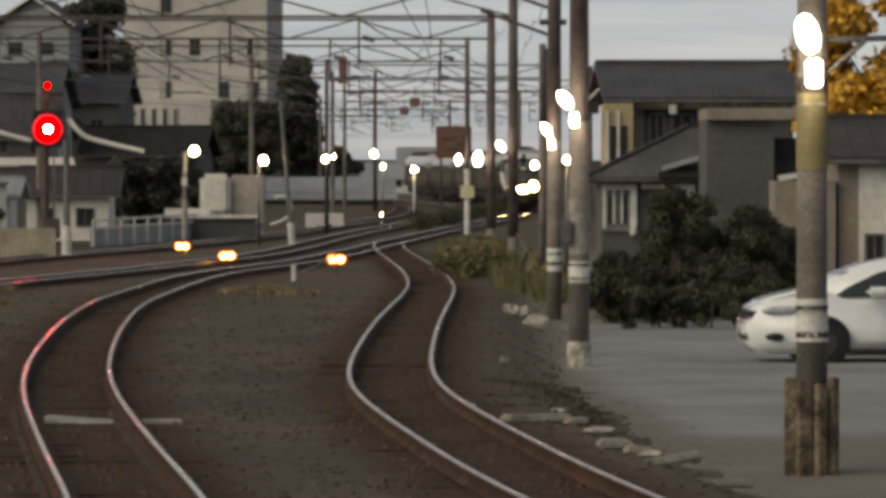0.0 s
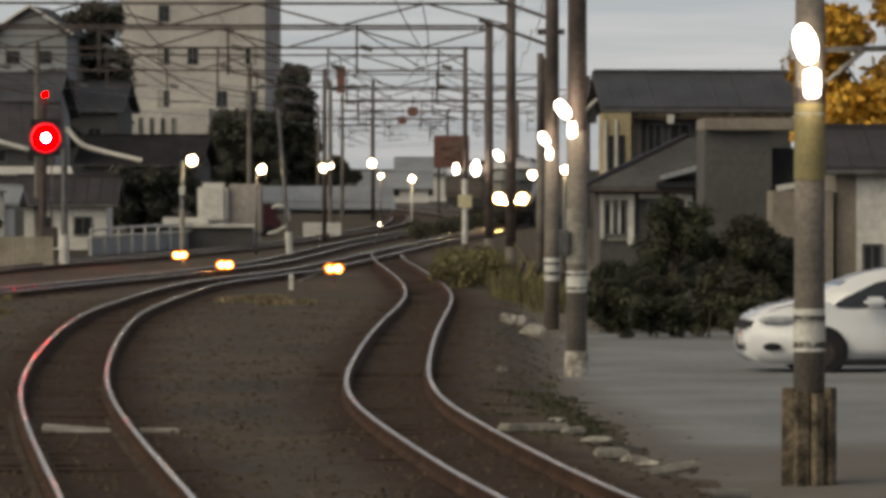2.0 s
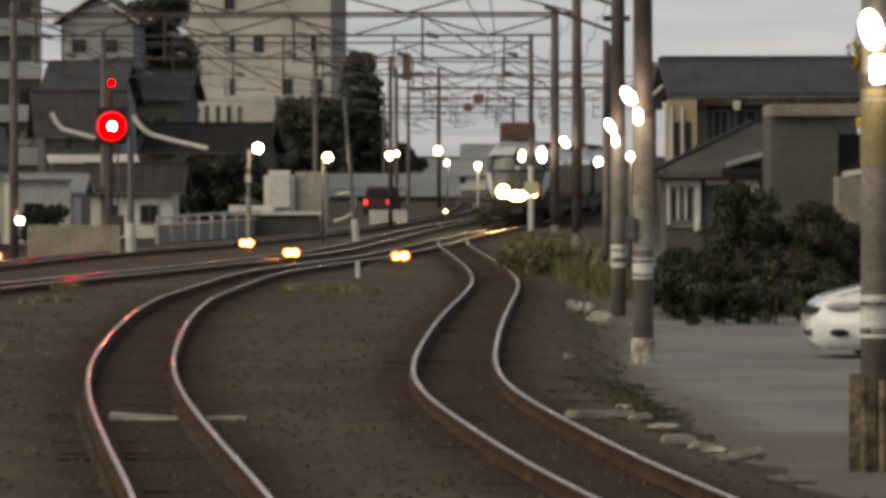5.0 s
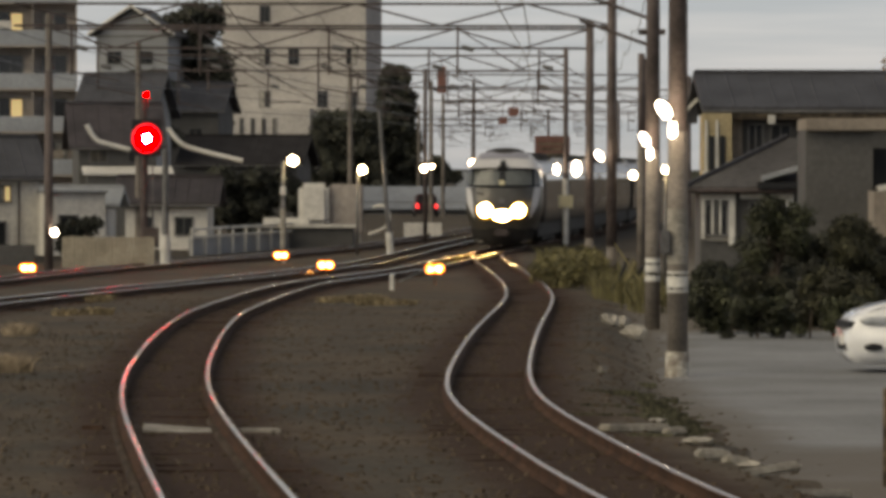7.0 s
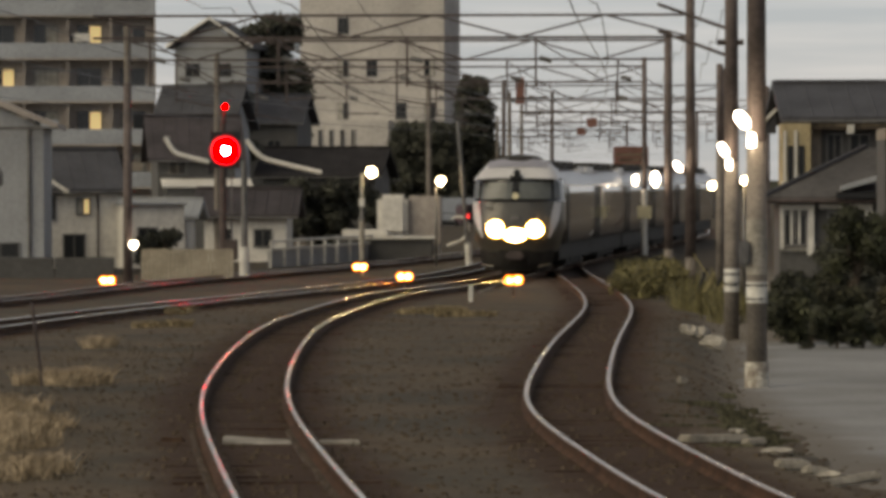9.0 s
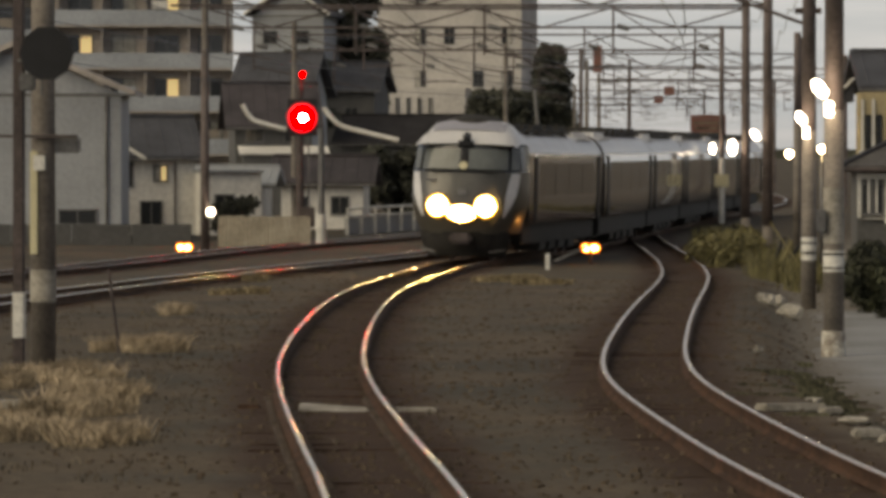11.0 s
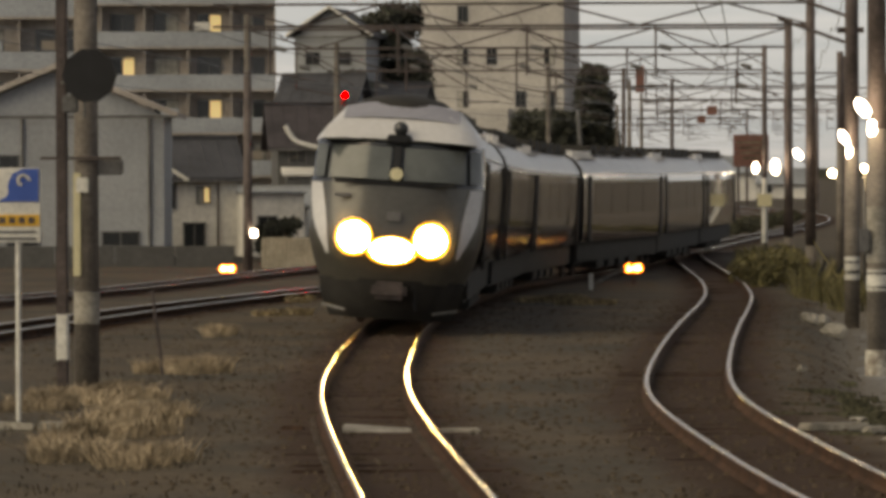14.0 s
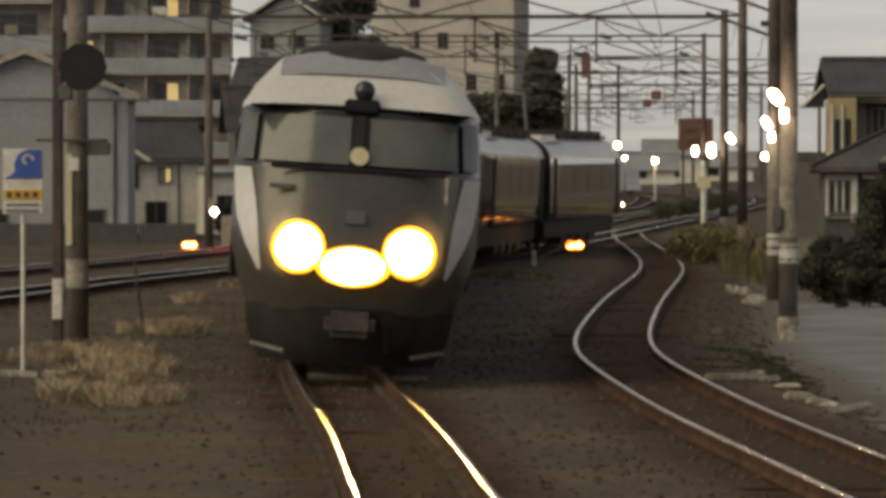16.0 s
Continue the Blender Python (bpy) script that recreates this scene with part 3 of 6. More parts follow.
def banded_pole(label, x, y, z0, top, r, bands, dark_from=None, lamp=None, foot=False, group=""):
    """A tall tapered concrete pole with painted bands. bands: (z0, z1, material)."""
    p = thing("utility_pole", label, "utility pole", pose(x, y, z0), group)
    split = (dark_from or top) - z0
    r_at = lambda z: r * (1 - 0.018 * z)
    smooth(part("shaft", rod((0, 0, -0.3), (0, 0, split), r, r_at(split), n=20), M_POLE, p))
    if dark_from:
        smooth(part("upper_shaft", rod((0, 0, split), (0, 0, top - z0), r_at(split), r_at(top - z0), n=20), M_POLEDARK, p, "brown stained upper shaft"))
    for a, b, mat in bands:
        part("band", rod((0, 0, a - z0), (0, 0, b - z0), r_at(a - z0) + 0.006, r_at(b - z0) + 0.006, n=20), mat, p)
    if foot:
        part("foot_collar", rod((0, 0, -0.1), (0, 0, 0.4), r * 1.18, r * 1.12, n=16), M_CHIPPED, p, "chipped white painted foot")
    if lamp:
        lx, lz, lr, tilt = lamp
        part("lamp_arm", rod((0, -0.05, lz - z0 - 0.3), (lx - x, -r - 0.12, lz - z0 - 0.1), 0.025), M_STEEL, p)
        bracket_lamp(p, lx - x, -r - 0.2, lz - z0, lr, tilt, boxed=y < 120)
    return p


yard_pole = banded_pole("weathered banded concrete pole with timber fenders in the yard", 3.78, 55, -0.56, 9.5, 0.165,
            [(1.09, 1.24, M_WHITE), (0.85, 1.13, M_WHITE), (0.8, 0.84, M_WHITE), (1.13, 1.17, M_BLACK), (0.84, 0.9, M_BLACK), (2.56, 3.34, M_YELLOW),
             (3.22, 3.25, M_WHITE), (3.34, 3.5, M_STEELDARK)],
            dark_from=4.6, lamp=(3.71, 3.94, 0.19, -14), group="poles along the yard")
for k, (a, s, w) in enumerate(((-0.22, -0.1, 0.13), (-0.09, -0.24, 0.15), (0.07, -0.25, 0.12), (0.21, -0.12, 0.13), (0.24, 0.08, 0.1), (-0.02, 0.27, 0.1))):
    part("timber_fender", box((a, s, 0.42), (w, 0.09, 1.15 - 0.06 * (k % 3)), rz=20 * k, bevel=0.012), M_TIMBER, yard_pole, "rough grey-brown timber stake")
part("side_arm", rod((0.1, 0, 3.89 + 0.56), (1.1, 0.3, 3.92 + 0.56), 0.03), M_STEEL, yard_pole)
part("side_brace", rod((0.12, 0, 3.52 + 0.56), (0.55, 0.1, 3.88 + 0.56), 0.025), M_STEEL, yard_pole)
p = banded_pole("tall banded concrete railway mast with a chipped white foot", 2.13, 84, -0.58, 9.5, 0.165,
            [(0.75, 1.08, M_WHITE), (1.0, 1.04, M_BLACK), (0.78, 0.83, M_BLACK), (1.19, 2.06, M_STONE)],
            dark_from=3.27, lamp=(1.9, 3.6, 0.15, -38), foot=True, group="poles along the yard")
part("switch_box", box((-0.2, -0.15, 1.54 + 0.58), (0.16, 0.2, 0.36), bevel=0.02), M_STEEL, p, "grey switch box")
p = banded_pole("tall brown-topped railway mast with white bands", 2.28, 110, -0.6, 9.5, 0.155,
            [(0.39, 0.86, M_WHITE), (0.72, 0.77, M_BLACK), (0.51, 0.58, M_BLACK)],
            dark_from=3.06, lamp=(2.11, 3.29, 0.14, -30), group="poles along the yard")
for z in (5.74, 5.19):
    part("cantilever_arm", rod((0, 0, z + 0.6), (-1.5, 0.4, z + 1.15), 0.035), M_STEELDARK, p)
part("insulator", rod((-0.3, 0, 5.49 + 0.6), (0.25, 0, 5.49 + 0.6), 0.06), M_STEELDARK, p)
banded_pole("brown steel mast with a slanting lamp beside the weeds", 1.96, 150, -0.6, 9.8, 0.15, [], dark_from=0.52,
            lamp=(1.61, 3.06, 0.15, -35), group="poles along the yard")
banded_pole("dark mast carrying a gantry over the tracks", 1.57, 175, -0.62, 7.53, 0.15, [], dark_from=0.44,
            lamp=(1.14, 2.72, 0.23, 0), group="poles along the yard")
p = banded_pole("slim mast with a pale lower shaft and a cream sign plate", 0.97, 215, -0.63, 7.61, 0.11, [(-0.29, 2.31, M_WHITE)], dark_from=2.31,
            lamp=(0.61, 2.7, 0.2, 0), group="poles along the yard")
part("sign_plate", box((0, -0.16, 1.41 + 0.63), (0.56, 0.03, 0.5), bevel=0.01), M_SIGNCREAM, p, "cream sign plate")
banded_pole("slim pole standing behind the masts", 3.06, 165, -0.6, 6.25, 0.12, [], dark_from=3.5, group="poles along the yard")


def lamp_post(label, x, y, z0, lamp_z, r, lx=0.0, mat=None, top=None, pr=0.05, shaft=None, small=None):
    """A slim post with a round lamp on a short arm."""
    p = thing("lamp_post", label, "lamp post", pose(x, y, z0), "lamps along the line")
    h = (top or lamp_z) - z0
    smooth(part("post", rod((0, 0, -0.2), (0, 0, h), pr * 1.2, pr, n=10), shaft or M_STEEL, p))
    part("arm", rod((0, 0, lamp_z - z0 - 0.15), (lx, -0.08, lamp_z - z0), 0.02, n=6), M_STEEL, p)
    smooth(part("lamp_globe", ball((lx, -0.12, lamp_z - z0), r * 0.84, n=14), mat or L_WARM, p, "glowing round lamp"))
    if small:
        smooth(part("side_lamp", ball((small, -0.12, lamp_z - z0 + 0.1), r * 0.5, n=10), mat or L_WARM, p, "small glowing lamp"))
    return p


p = lamp_post("pale steel lamp post with a round glowing lamp", -9.0, 187, -0.6, 2.98, 0.21, -8.66 - -9.0, shaft=M_STEEL, pr=0.07)
part("lower_sleeve", rod((0, 0, 0), (0, 0, 1.9), 0.1, n=10), M_STONE, p, "pale lower sleeve")
part("control_box", box((0.0, -0.1, 1.92 + 0.6), (0.2, 0.2, 0.3), bevel=0.02), M_WHITE, p)
lamp_post("slim lamp post with a round glowing lamp", -7.03, 205, -0.6, 2.67, 0.2, -6.84 - -7.03)
lamp_post("dark lamp post with a large and a small lamp", -5.2, 240, -0.62, 2.73, 0.19, -0.05, top=7.2, pr=0.09, shaft=M_STEELDARK, small=0.3)
lamp_post("dark lamp post by the crossing with a glowing lamp", -4.36, 345, -0.62, 3.09, 0.28, -0.07, top=8.46, pr=0.11, shaft=M_STEELDARK)
lamp_post("distant lamp post with a small glowing lamp", -3.01, 270, -0.62, 2.37, 0.14, 0)
lamp_post("distant pale lamp post with a glowing lamp", -1.56, 290, -0.62, 2.19, 0.19, 0, shaft=M_WHITE)
lamp_post("lamp post behind the masts with a glowing lamp", 3.1, 170, -0.6, 2.51, 0.15, -0.2, shaft=M_WHITE)
lamp_post("small lamp post by the house with a glowing lamp", 3.46, 150, -0.6, 2.67, 0.13, 0)
lamp_post("timber post with a small white lamp by the fence", -15.81, 172, -0.6, 0.64, 0.15, 0.2, mat=L_WHITE, top=5.82, pr=0.13, shaft=M_POLEDARK)


def marker(label, u_x, y, z, wide=0.3):
    """An amber twin marker lamp on a short stand."""
    g = ground_height(u_x, y)
    p = thing("marker_lamp", label, "marker lamp", pose(u_x, y, g), "amber marker lamps")
    part("stand", rod((0, 0, -0.05), (0, 0, z - g - 0.1), 0.04, n=8), M_STEELDARK, p)
    part("housing", box((0, 0.1, z - g), (wide + 0.22, 0.18, 0.32), bevel=0.03), M_STEELDARK, p)
    for s in (-1, 1):
        # oversized glowing lens also forms the orange halo round each bulb
        h = smooth(part("lens", ball((s * wide * 0.42, -0.0, z - g), 0.17, s=(1, 0.5, 0.85), n=14), L_AMBER, p, "amber glowing lens with its halo"))
        smooth(part("bulb", ball((s * wide * 0.42, -0.08, z - g), 0.1, s=(1, 0.5, 0.85), n=12), L_AMBERCORE, h, "bright lamp bulb"))


marker("twin amber marker lamp beside the main track", -8.98, 185, -0.29, 0.26)
marker("twin amber marker lamp between the tracks", -6.63, 165, -0.27, 0.26)
marker("twin amber marker lamp beside the switch", -2.98, 150, -0.1, 0.28)
marker("twin amber marker lamp by the outer track", -15.9, 166, -0.39, 0.26)
p = thing("marker_stub", "short white marker stub with a slanting cover board", "marker", pose(-3.95, 142, ground_height(-3.95, 142)))
part("stub", box((0, 0, 0.2), (0.12, 0.12, 0.45), bevel=0.02), M_WHITE, p)
part("cover_board", box((0.62, 0.5, 0.42), (1.0, 0.04, 0.06), ry=-24), M_STEEL, p)

# red colour-light signal on its mast
p = thing("railway_signal", "colour-light signal showing red on a dark mast", "railway signal", pose(-13.49, 182, -0.6))
part("mast", rod((0, 0, -0.1), (0, 0, 5.24 + 0.6), 0.13, n=12), M_STEELDARK, p)
part("backplate", box((0.1, -0.12, 3.74 + 0.6), (1.0, 0.05, 1.25), bevel=0.02), M_BLACK, p, "black backplate")
# emissive disc that paints the signal's soft red halo on the backplate
smooth(part("halo_disc", ball((0.1, -0.17, 3.72 + 0.6), 0.52, s=(1, 0.08, 1), n=24), L_REDHALO, p, "red halo disc glowing round the lens"))
smooth(part("red_lens", ball((0.1, -0.2, 3.72 + 0.6), 0.36, s=(1, 0.2, 1), n=24), L_RED, p, "red glowing lens"))
smooth(part("lens_core", ball((0.12, -0.28, 3.72 + 0.6), 0.15, s=(1, 0.4, 1), n=16), L_REDCORE, p, "white-hot lamp core"))
smooth(part("upper_lens", ball((0.1, -0.2, 5.2 + 0.6), 0.07, s=(1, 0.4, 1), n=12), L_RED, p, "small red repeater lamp"))
part("equipment_box", box((0.25, -0.1, 0.35 + 0.6), (0.5, 0.4, 0.7), bevel=0.04), M_STEELDARK, p)
part("ladder", box((0.3, -0.1, 1.6 + 0.6), (0.05, 0.05, 3.2)), M_STEEL, p)
p = thing("steel_post", "pale grey steel post beside the signal", "post", pose(-12.48, 178, -0.6))
part("shaft", rod((0, 0, -0.1), (0, 0, 3.31 + 0.6), 0.12, 0.1, n=12), M_STEEL, p)
part("foot_sleeve", rod((0, 0, 0), (0, 0, 1.1), 0.17, n=12), M_WHITE, p)


def cable(name, label, pts, r, mat):
    """A thick sagging cable through the points."""
    cu = bpy.data.curves.new(name, "CURVE")
    cu.dimensions, cu.bevel_depth, cu.bevel_resolution = "3D", r, 2
    sp = cu.splines.new("NURBS")
    sp.points.add(len(pts) - 1)
    for q, c in zip(sp.points, pts):
        q.co = (*c, 1)
    sp.use_endpoint_u, sp.order_u = True, 3
    ob = new(name, cu)
    cu.materials.append(mat)
    return tagged(ob, label, "cable")


cable("sleeved_cable", "white-sleeved cable sagging between masts", [(-13.24, 190.00, 4.15), (-12.88, 190.00, 3.55), (-11.98, 190.00, 3.29), (-10.58, 190.00, 2.97)], 0.09, M_WHITE)
cable("sleeved_cable", "white-sleeved cable sagging between masts", [(-16.12, 190.00, 4.25), (-15.88, 190.00, 3.71), (-15.38, 190.00, 3.55), (-14.58, 190.00, 3.35)], 0.09, M_WHITE)

tagged(cable("pipe_hoop", "white bent pipe hoop standing by the shed", [(-6.64, 206.00, 0.20), (-6.09, 206.00, 0.33), (-5.77, 206.00, 0.76), (-5.90, 206.00, 1.24), (-6.29, 206.00, 1.33), (-6.46, 206.00, 1.20)], 0.05, M_WHITE), category="pipe")

# ---- overhead line gantries and wires ----


def gantry(y, xl, xr, h, z0=-0.63, right_post=True, left_post=True):
    g = thing("overhead_line_gantry", "steel lattice gantry carrying overhead wires across the tracks", "gantry", pose(0, y, 0), "overhead line gantries")
    if left_post:
        part("post", rod((xl, 0, z0), (xl, 0, h + 0.5), 0.14, 0.11, n=10), M_POLE, g)
    if right_post:
        part("post", rod((xr, 0, z0), (xr, 0, h + 0.8), 0.14, 0.11, n=10), M_POLEDARK, g)
    for dz in (0, -0.62):
        part("chord", box(((xl + xr) / 2, 0, h + dz), (xr - xl, 0.08, 0.07)), M_STEELDARK, g)
    n = max(4, int((xr - xl) / 2.1))
    for k in range(n):
        a, b = xl + (xr - xl) * k / n, xl + (xr - xl) * (k + 1) / n
        part("lacing_bar", rod((a, 0, h - 0.62 * (k % 2)), (b, 0, h - 0.62 * ((k + 1) % 2)), 0.03, n=5), M_STEELDARK, g)
    x = xl + 1.6
    k = 0
    while x < xr - 1:
        part("drop_tube", rod((x, 0, h - 0.6), (x, 0, h - 2.0), 0.035, n=6), M_STEELDARK, g)
        part("registration_arm", rod((x, 0, h - 1.9), (x + 1.3, 0, h - 2.15 + 0.3 * (k % 2)), 0.025, n=6), M_STEELDARK, g)
        part("stay", rod((x, 0, h - 0.7), (x + 1.9, 0, h - 1.85), 0.02, n=5), M_STEELDARK, g)
        part("insulator", rod((x + 0.1, 0, h - 1.2), (x + 0.45, 0, h - 1.28), 0.07, n=8), M_STEEL, g)
        x += 3.6
        k += 1
    return g


gantry(150, -14.75, 1.96, 7.3, right_post=False, left_post=False)
gantry(175, -16.08, 1.57, 7.25, right_post=False)
gantry(215, -16.16, 0.97, 7.25, right_post=False)
for y, xl, xr in ((258, -9.2, 5.0), (306, -6.3, 8.4), (360, -6.6, 9.2), (420, -9.6, 6.0), (480, -17.0, 0.6), (545, -26, -7)):
    gantry(y, xl, xr, 7.25)
for y, x, red in ((258, -4.8, True), (306, -1.6, True), (360, -2.6, True)):
    p = thing("hanging_sign", "faded red marker plate hanging from the overhead line", "sign", pose(x, y, 7.0 if y == 258 else 6.0))
    part("plate", box((0, 0, 0), (0.42 if y == 258 else 0.6, 0.06, 1.3 if y == 258 else 0.5), bevel=0.01), M_SIGNRED, p)
    part("hanger", rod((0, 0, -0.3), (0, 0, 0.9), 0.03, n=6), M_STEELDARK, p)


def wire(name, label, pts, r):
    v, f = [], []
    for i, q in enumerate(pts):
        v += [tuple(np.array(q) + np.array(o) * r) for o in ((0, 0, 1), (0.87, 0, -0.5), (-0.87, 0, -0.5))]
        if i:
            k = 3 * i - 3
            f += [(k, k + 1, k + 4, k + 3), (k + 1, k + 2, k + 5, k + 4), (k + 2, k, k + 3, k + 5)]
    return tagged(part(name, raw(name, v, f), M_WIRE), label, "wire")


for line, y0, y1 in ((line_train, 30, 500), (line_side, 30, 190), (line_left, 30, 500), (line_outer, 30, 500)):
    seg = line[(line[:, 1] > y0) & (line[:, 1] < y1)][::12]
    wire("contact_wire", "thin overhead contact wire above the track", [(x, y, 5.15 + fall(y)) for x, y in seg], 0.012)
    wire("messenger_wire", "thin sagging messenger wire above the track", [(x, y, 5.75 + fall(y) + 0.45 * (((y - 150) / 45) % 1 * 2 - 1) ** 2) for x, y in seg], 0.013)
for k, (x0, x1, h) in enumerate(((-11.5, -16, 7.9), (-8.5, -9.6, 8.4), (3.2, 2.0, 8.3), (2.6, 5.2, 7.8))):
    wire("feeder_wire", "thin feeder wire strung along the masts", [(x0 + (x1 - x0) * t / 30, 60 + 13 * t, h + 0.5 * ((t / 3) % 1 * 2 - 1) ** 2) for t in range(31)], 0.016)

# ---- mast, signs and rubbish in the foreground ----
p = banded_pole("concrete mast with a pale band and yellow cable guard", -8.56, 70, -0.35, 9.0, 0.17, [(0.65, 1.07, M_STONE)], group="")
part("cable_guard", box((-0.1, -0.17, 1.95 + 0.35), (0.1, 0.05, 1.35), bevel=0.01), M_SIGNCREAM, p, "yellowed cable guard")
part("clamp", box((-0.03, -0.16, 2.47 + 0.35), (0.16, 0.1, 0.2), bevel=0.01), M_WHITE, p)
part("cross_bar", box((-0.05, -0.2, 2.82 + 0.35), (1.05, 0.05, 0.04)), M_STEELDARK, p)
part("transformer_box", box((0.28, 0.05, 2.7 + 0.35), (0.4, 0.2, 0.2), bevel=0.02), M_STEEL, p)
p = thing("steel_post", "rusty steel post with a black round board", "post", pose(-8.37, 66, -0.35))
part("shaft", box((0, 0, 4), (0.14, 0.14, 8.6), bevel=0.02), M_STEELDARK, p)
part("white_sleeve", box((0, 0, 0.6 + 0.35), (0.15, 0.15, 0.6), bevel=0.02), M_WHITE, p)
bm = bmesh.new()
bmesh.ops.create_cone(bm, cap_ends=True, segments=10, radius1=0.34, radius2=0.34, depth=0.05, matrix=pose(0.37, -0.22, 3.83 + 0.35, 90, 18, 0))
part("round_board", bm, M_BLACK, p, "black ten-sided signal board")
part("board_bracket", rod((0, -0.1, 3.74 + 0.35), (0.3, -0.15, 3.74 + 0.35), 0.02, n=6), M_STEEL, p)
part("board_bracket", rod((0.3, -0.15, 3.74 + 0.35), (0.3, -0.15, 3.31 + 0.35), 0.02, n=6), M_STEEL, p)
part("junction_box", box((0.12, -0.1, 3.48 + 0.35), (0.2, 0.12, 0.22), bevel=0.02), M_STEEL, p)

p = thing("station_sign", "white board with blue wave and yellow strip on a post", "sign", pose(-8.11, 60, -0.3))
part("post", rod((0, 0, 0), (0, 0, 1.92 + 0.3), 0.03, n=10), M_WHITE, p)
part("board", box((0, -0.03, 2.27 + 0.3), (0.52, 0.03, 0.84), bevel=0.01), M_WHITE, p)
bm = bmesh.new()
zc = 2.48 + 0.3
prism([(-0.24, -0.17), (0.24, -0.17), (0.24, 0.2), (0.06, 0.2), (-0.06, 0.14), (-0.11, 0.02), (-0.1, -0.08), (-0.15, -0.13)], 0.008, bm, pose(0, -0.056, zc))
part("blue_wave", bm, M_SIGNBLUE, p, "blue wave emblem")
bm = bmesh.new()
turns = [(0.08 * math.cos(q) * (1 - q / 9), 0.08 * math.sin(q) * (1 - q / 9)) for q in np.linspace(0, 4.6, 14)]
for (xa, za), (xb, zb) in zip(turns, turns[1:]):
    rod((xa + 0.06, -0.062, zc + 0.06 + za), (xb + 0.06, -0.062, zc + 0.06 + zb), 0.018, None, bm, n=6)
part("wave_curl", bm, M_WHITE, p, "white curl on the wave")
part("yellow_strip", box((0, -0.05, 2.1 + 0.3), (0.5, 0.01, 0.13)), M_SIGNYELLOW, p)
for k in range(4):
    part("letter_bar", box((-0.17 + 0.11 * k, -0.058, 2.1 + 0.3), (0.07, 0.006, 0.07)), M_STEELDARK, p)
for k in range(2):
    part("letter_bar", box((0, -0.052, 1.97 + 0.3 - 0.075 * k), (0.42, 0.006, 0.03)), M_STEEL, p)

p = thing("dead_stake", "thin dark leaning stake among the dry grass", "stake", pose(-8.02, 74, -0.25))
part("stem", rod((0.05, 0, -0.1), (-0.12, 0, 1.25), 0.03, 0.02, n=7), M_STEELDARK, p)


def slab(label, x, y, sx, sy, sz, mat=M_STONE, rz=0, name="concrete_slab"):
    g = ground_height(x, y)
    ob = part(name, box((0, 0, sz / 2 - 0.02), (sx, sy, sz), bevel=min(sx, sy, sz) * 0.25), mat)
    ob.matrix_world = pose(x, y, g, rng.normal() * 3, rng.normal() * 3, rz)
    tagged(ob, label, "concrete")


def rubble(label, x, y, sx, sy, sz, mat=M_STONE):
    """An irregular lump of broken concrete."""
    bm = bmesh.new()
    bmesh.ops.create_icosphere(bm, subdivisions=2, radius=0.5)
    for v in bm.verts:
        v.co *= 0.8 + 0.5 * noise.noise(v.co * 2.3 + Vector((x, y, 0)))
        v.co = Vector((v.co.x * sx, v.co.y * sy, max(v.co.z, -0.3) * sz))
    ob = part("concrete_rubble", bm, mat)
    ob.matrix_world = pose(x, y, ground_height(x, y) + 0.2 * sz, 0, 0, 40 * rng.random())
    tagged(ob, label, "rubble")


for u_x, y, sx, sy in ((-7.90, 58.00, 0.5, 0.3), (-7.41, 58.00, 0.45, 0.25), (-8.12, 75.00, 0.3, 0.3), (-7.76, 68.00, 0.35, 0.3)):
    slab("pale cracked concrete footing in dry grass", u_x, y, sx, sy, 0.1)
for x, y, sx, sy, sz in ((0.86, 75.00, 0.14, 0.1, 0.1), (1.01, 58.00, 0.75, 0.3, 0.1), (1.43, 57.50, 0.25, 0.15, 0.08), (2.07, 51.00, 0.8, 0.25, 0.09), (2.43, 49.50, 0.9, 0.3, 0.08),
                         (1.68, 53.00, 0.3, 0.2, 0.1), (1.89, 52.00, 0.25, 0.2, 0.1)):
    slab("broken pale concrete beside the track bed", x, y, sx, sy, sz, rz=rng.random() * 40)
for x, y, sx, sz in ((1.73, 100.00, 0.6, 0.45), (1.54, 104.00, 0.5, 0.4), (1.31, 103.00, 0.45, 0.35), (1.80, 54.00, 0.3, 0.12), (1.60, 55.00, 0.35, 0.12), (1.95, 52.00, 0.4, 0.12), (1.31, 62.00, 0.3, 0.1)):
    rubble("lump of broken grey concrete by the track bed", x, y, sx, sx * 1.3, sz)
for x, y, sx in ((-3.90, 57.50, 0.75), (-3.02, 57.50, 0.45), (-3.94, 123.00, 1.0)):
    slab("pale crumbled concrete strip on the track bed", x, y, sx, 0.5, 0.06, rz=4)
slab("dark flat stone on the ballast", -4.85, 58.00, 0.25, 0.2, 0.07, M_SLEEPER)

# low walls, fences and white pipe rails behind the main tracks
p = thing("low_wall", "low dark retaining wall behind the outer track", "wall", pose(-17.8, 178, -0.65, 0, 0, 8), kind="structure")
for k in range(8):
    part("panel", box((-14 + 2.0 * k, 0, 0.38), (1.98, 0.14, 0.85), bevel=0.02), M_WALLDARK, p)
p = thing("timber_fence", "pale vertical board fence behind the main tracks", "fence", pose(-15.85, 178, -0.62))
for k in range(22):
    part("board", box((0.14 * k, 0, 0.52), (0.13, 0.03, 1.04 + 0.02 * (k % 3)), bevel=0.005), M_FENCE, p)
p = thing("pipe_rail_fence", "white tubular guard rail along the outer track", "railing", pose(-13.1, 201, -0.63, 0, 0, math.degrees(math.atan2(38, 5.0))))
for z in (0.75, 1.05):
    part("rail", rod((0, 0, z), (38.5, 0, z), 0.05, n=8), M_WHITE, p)
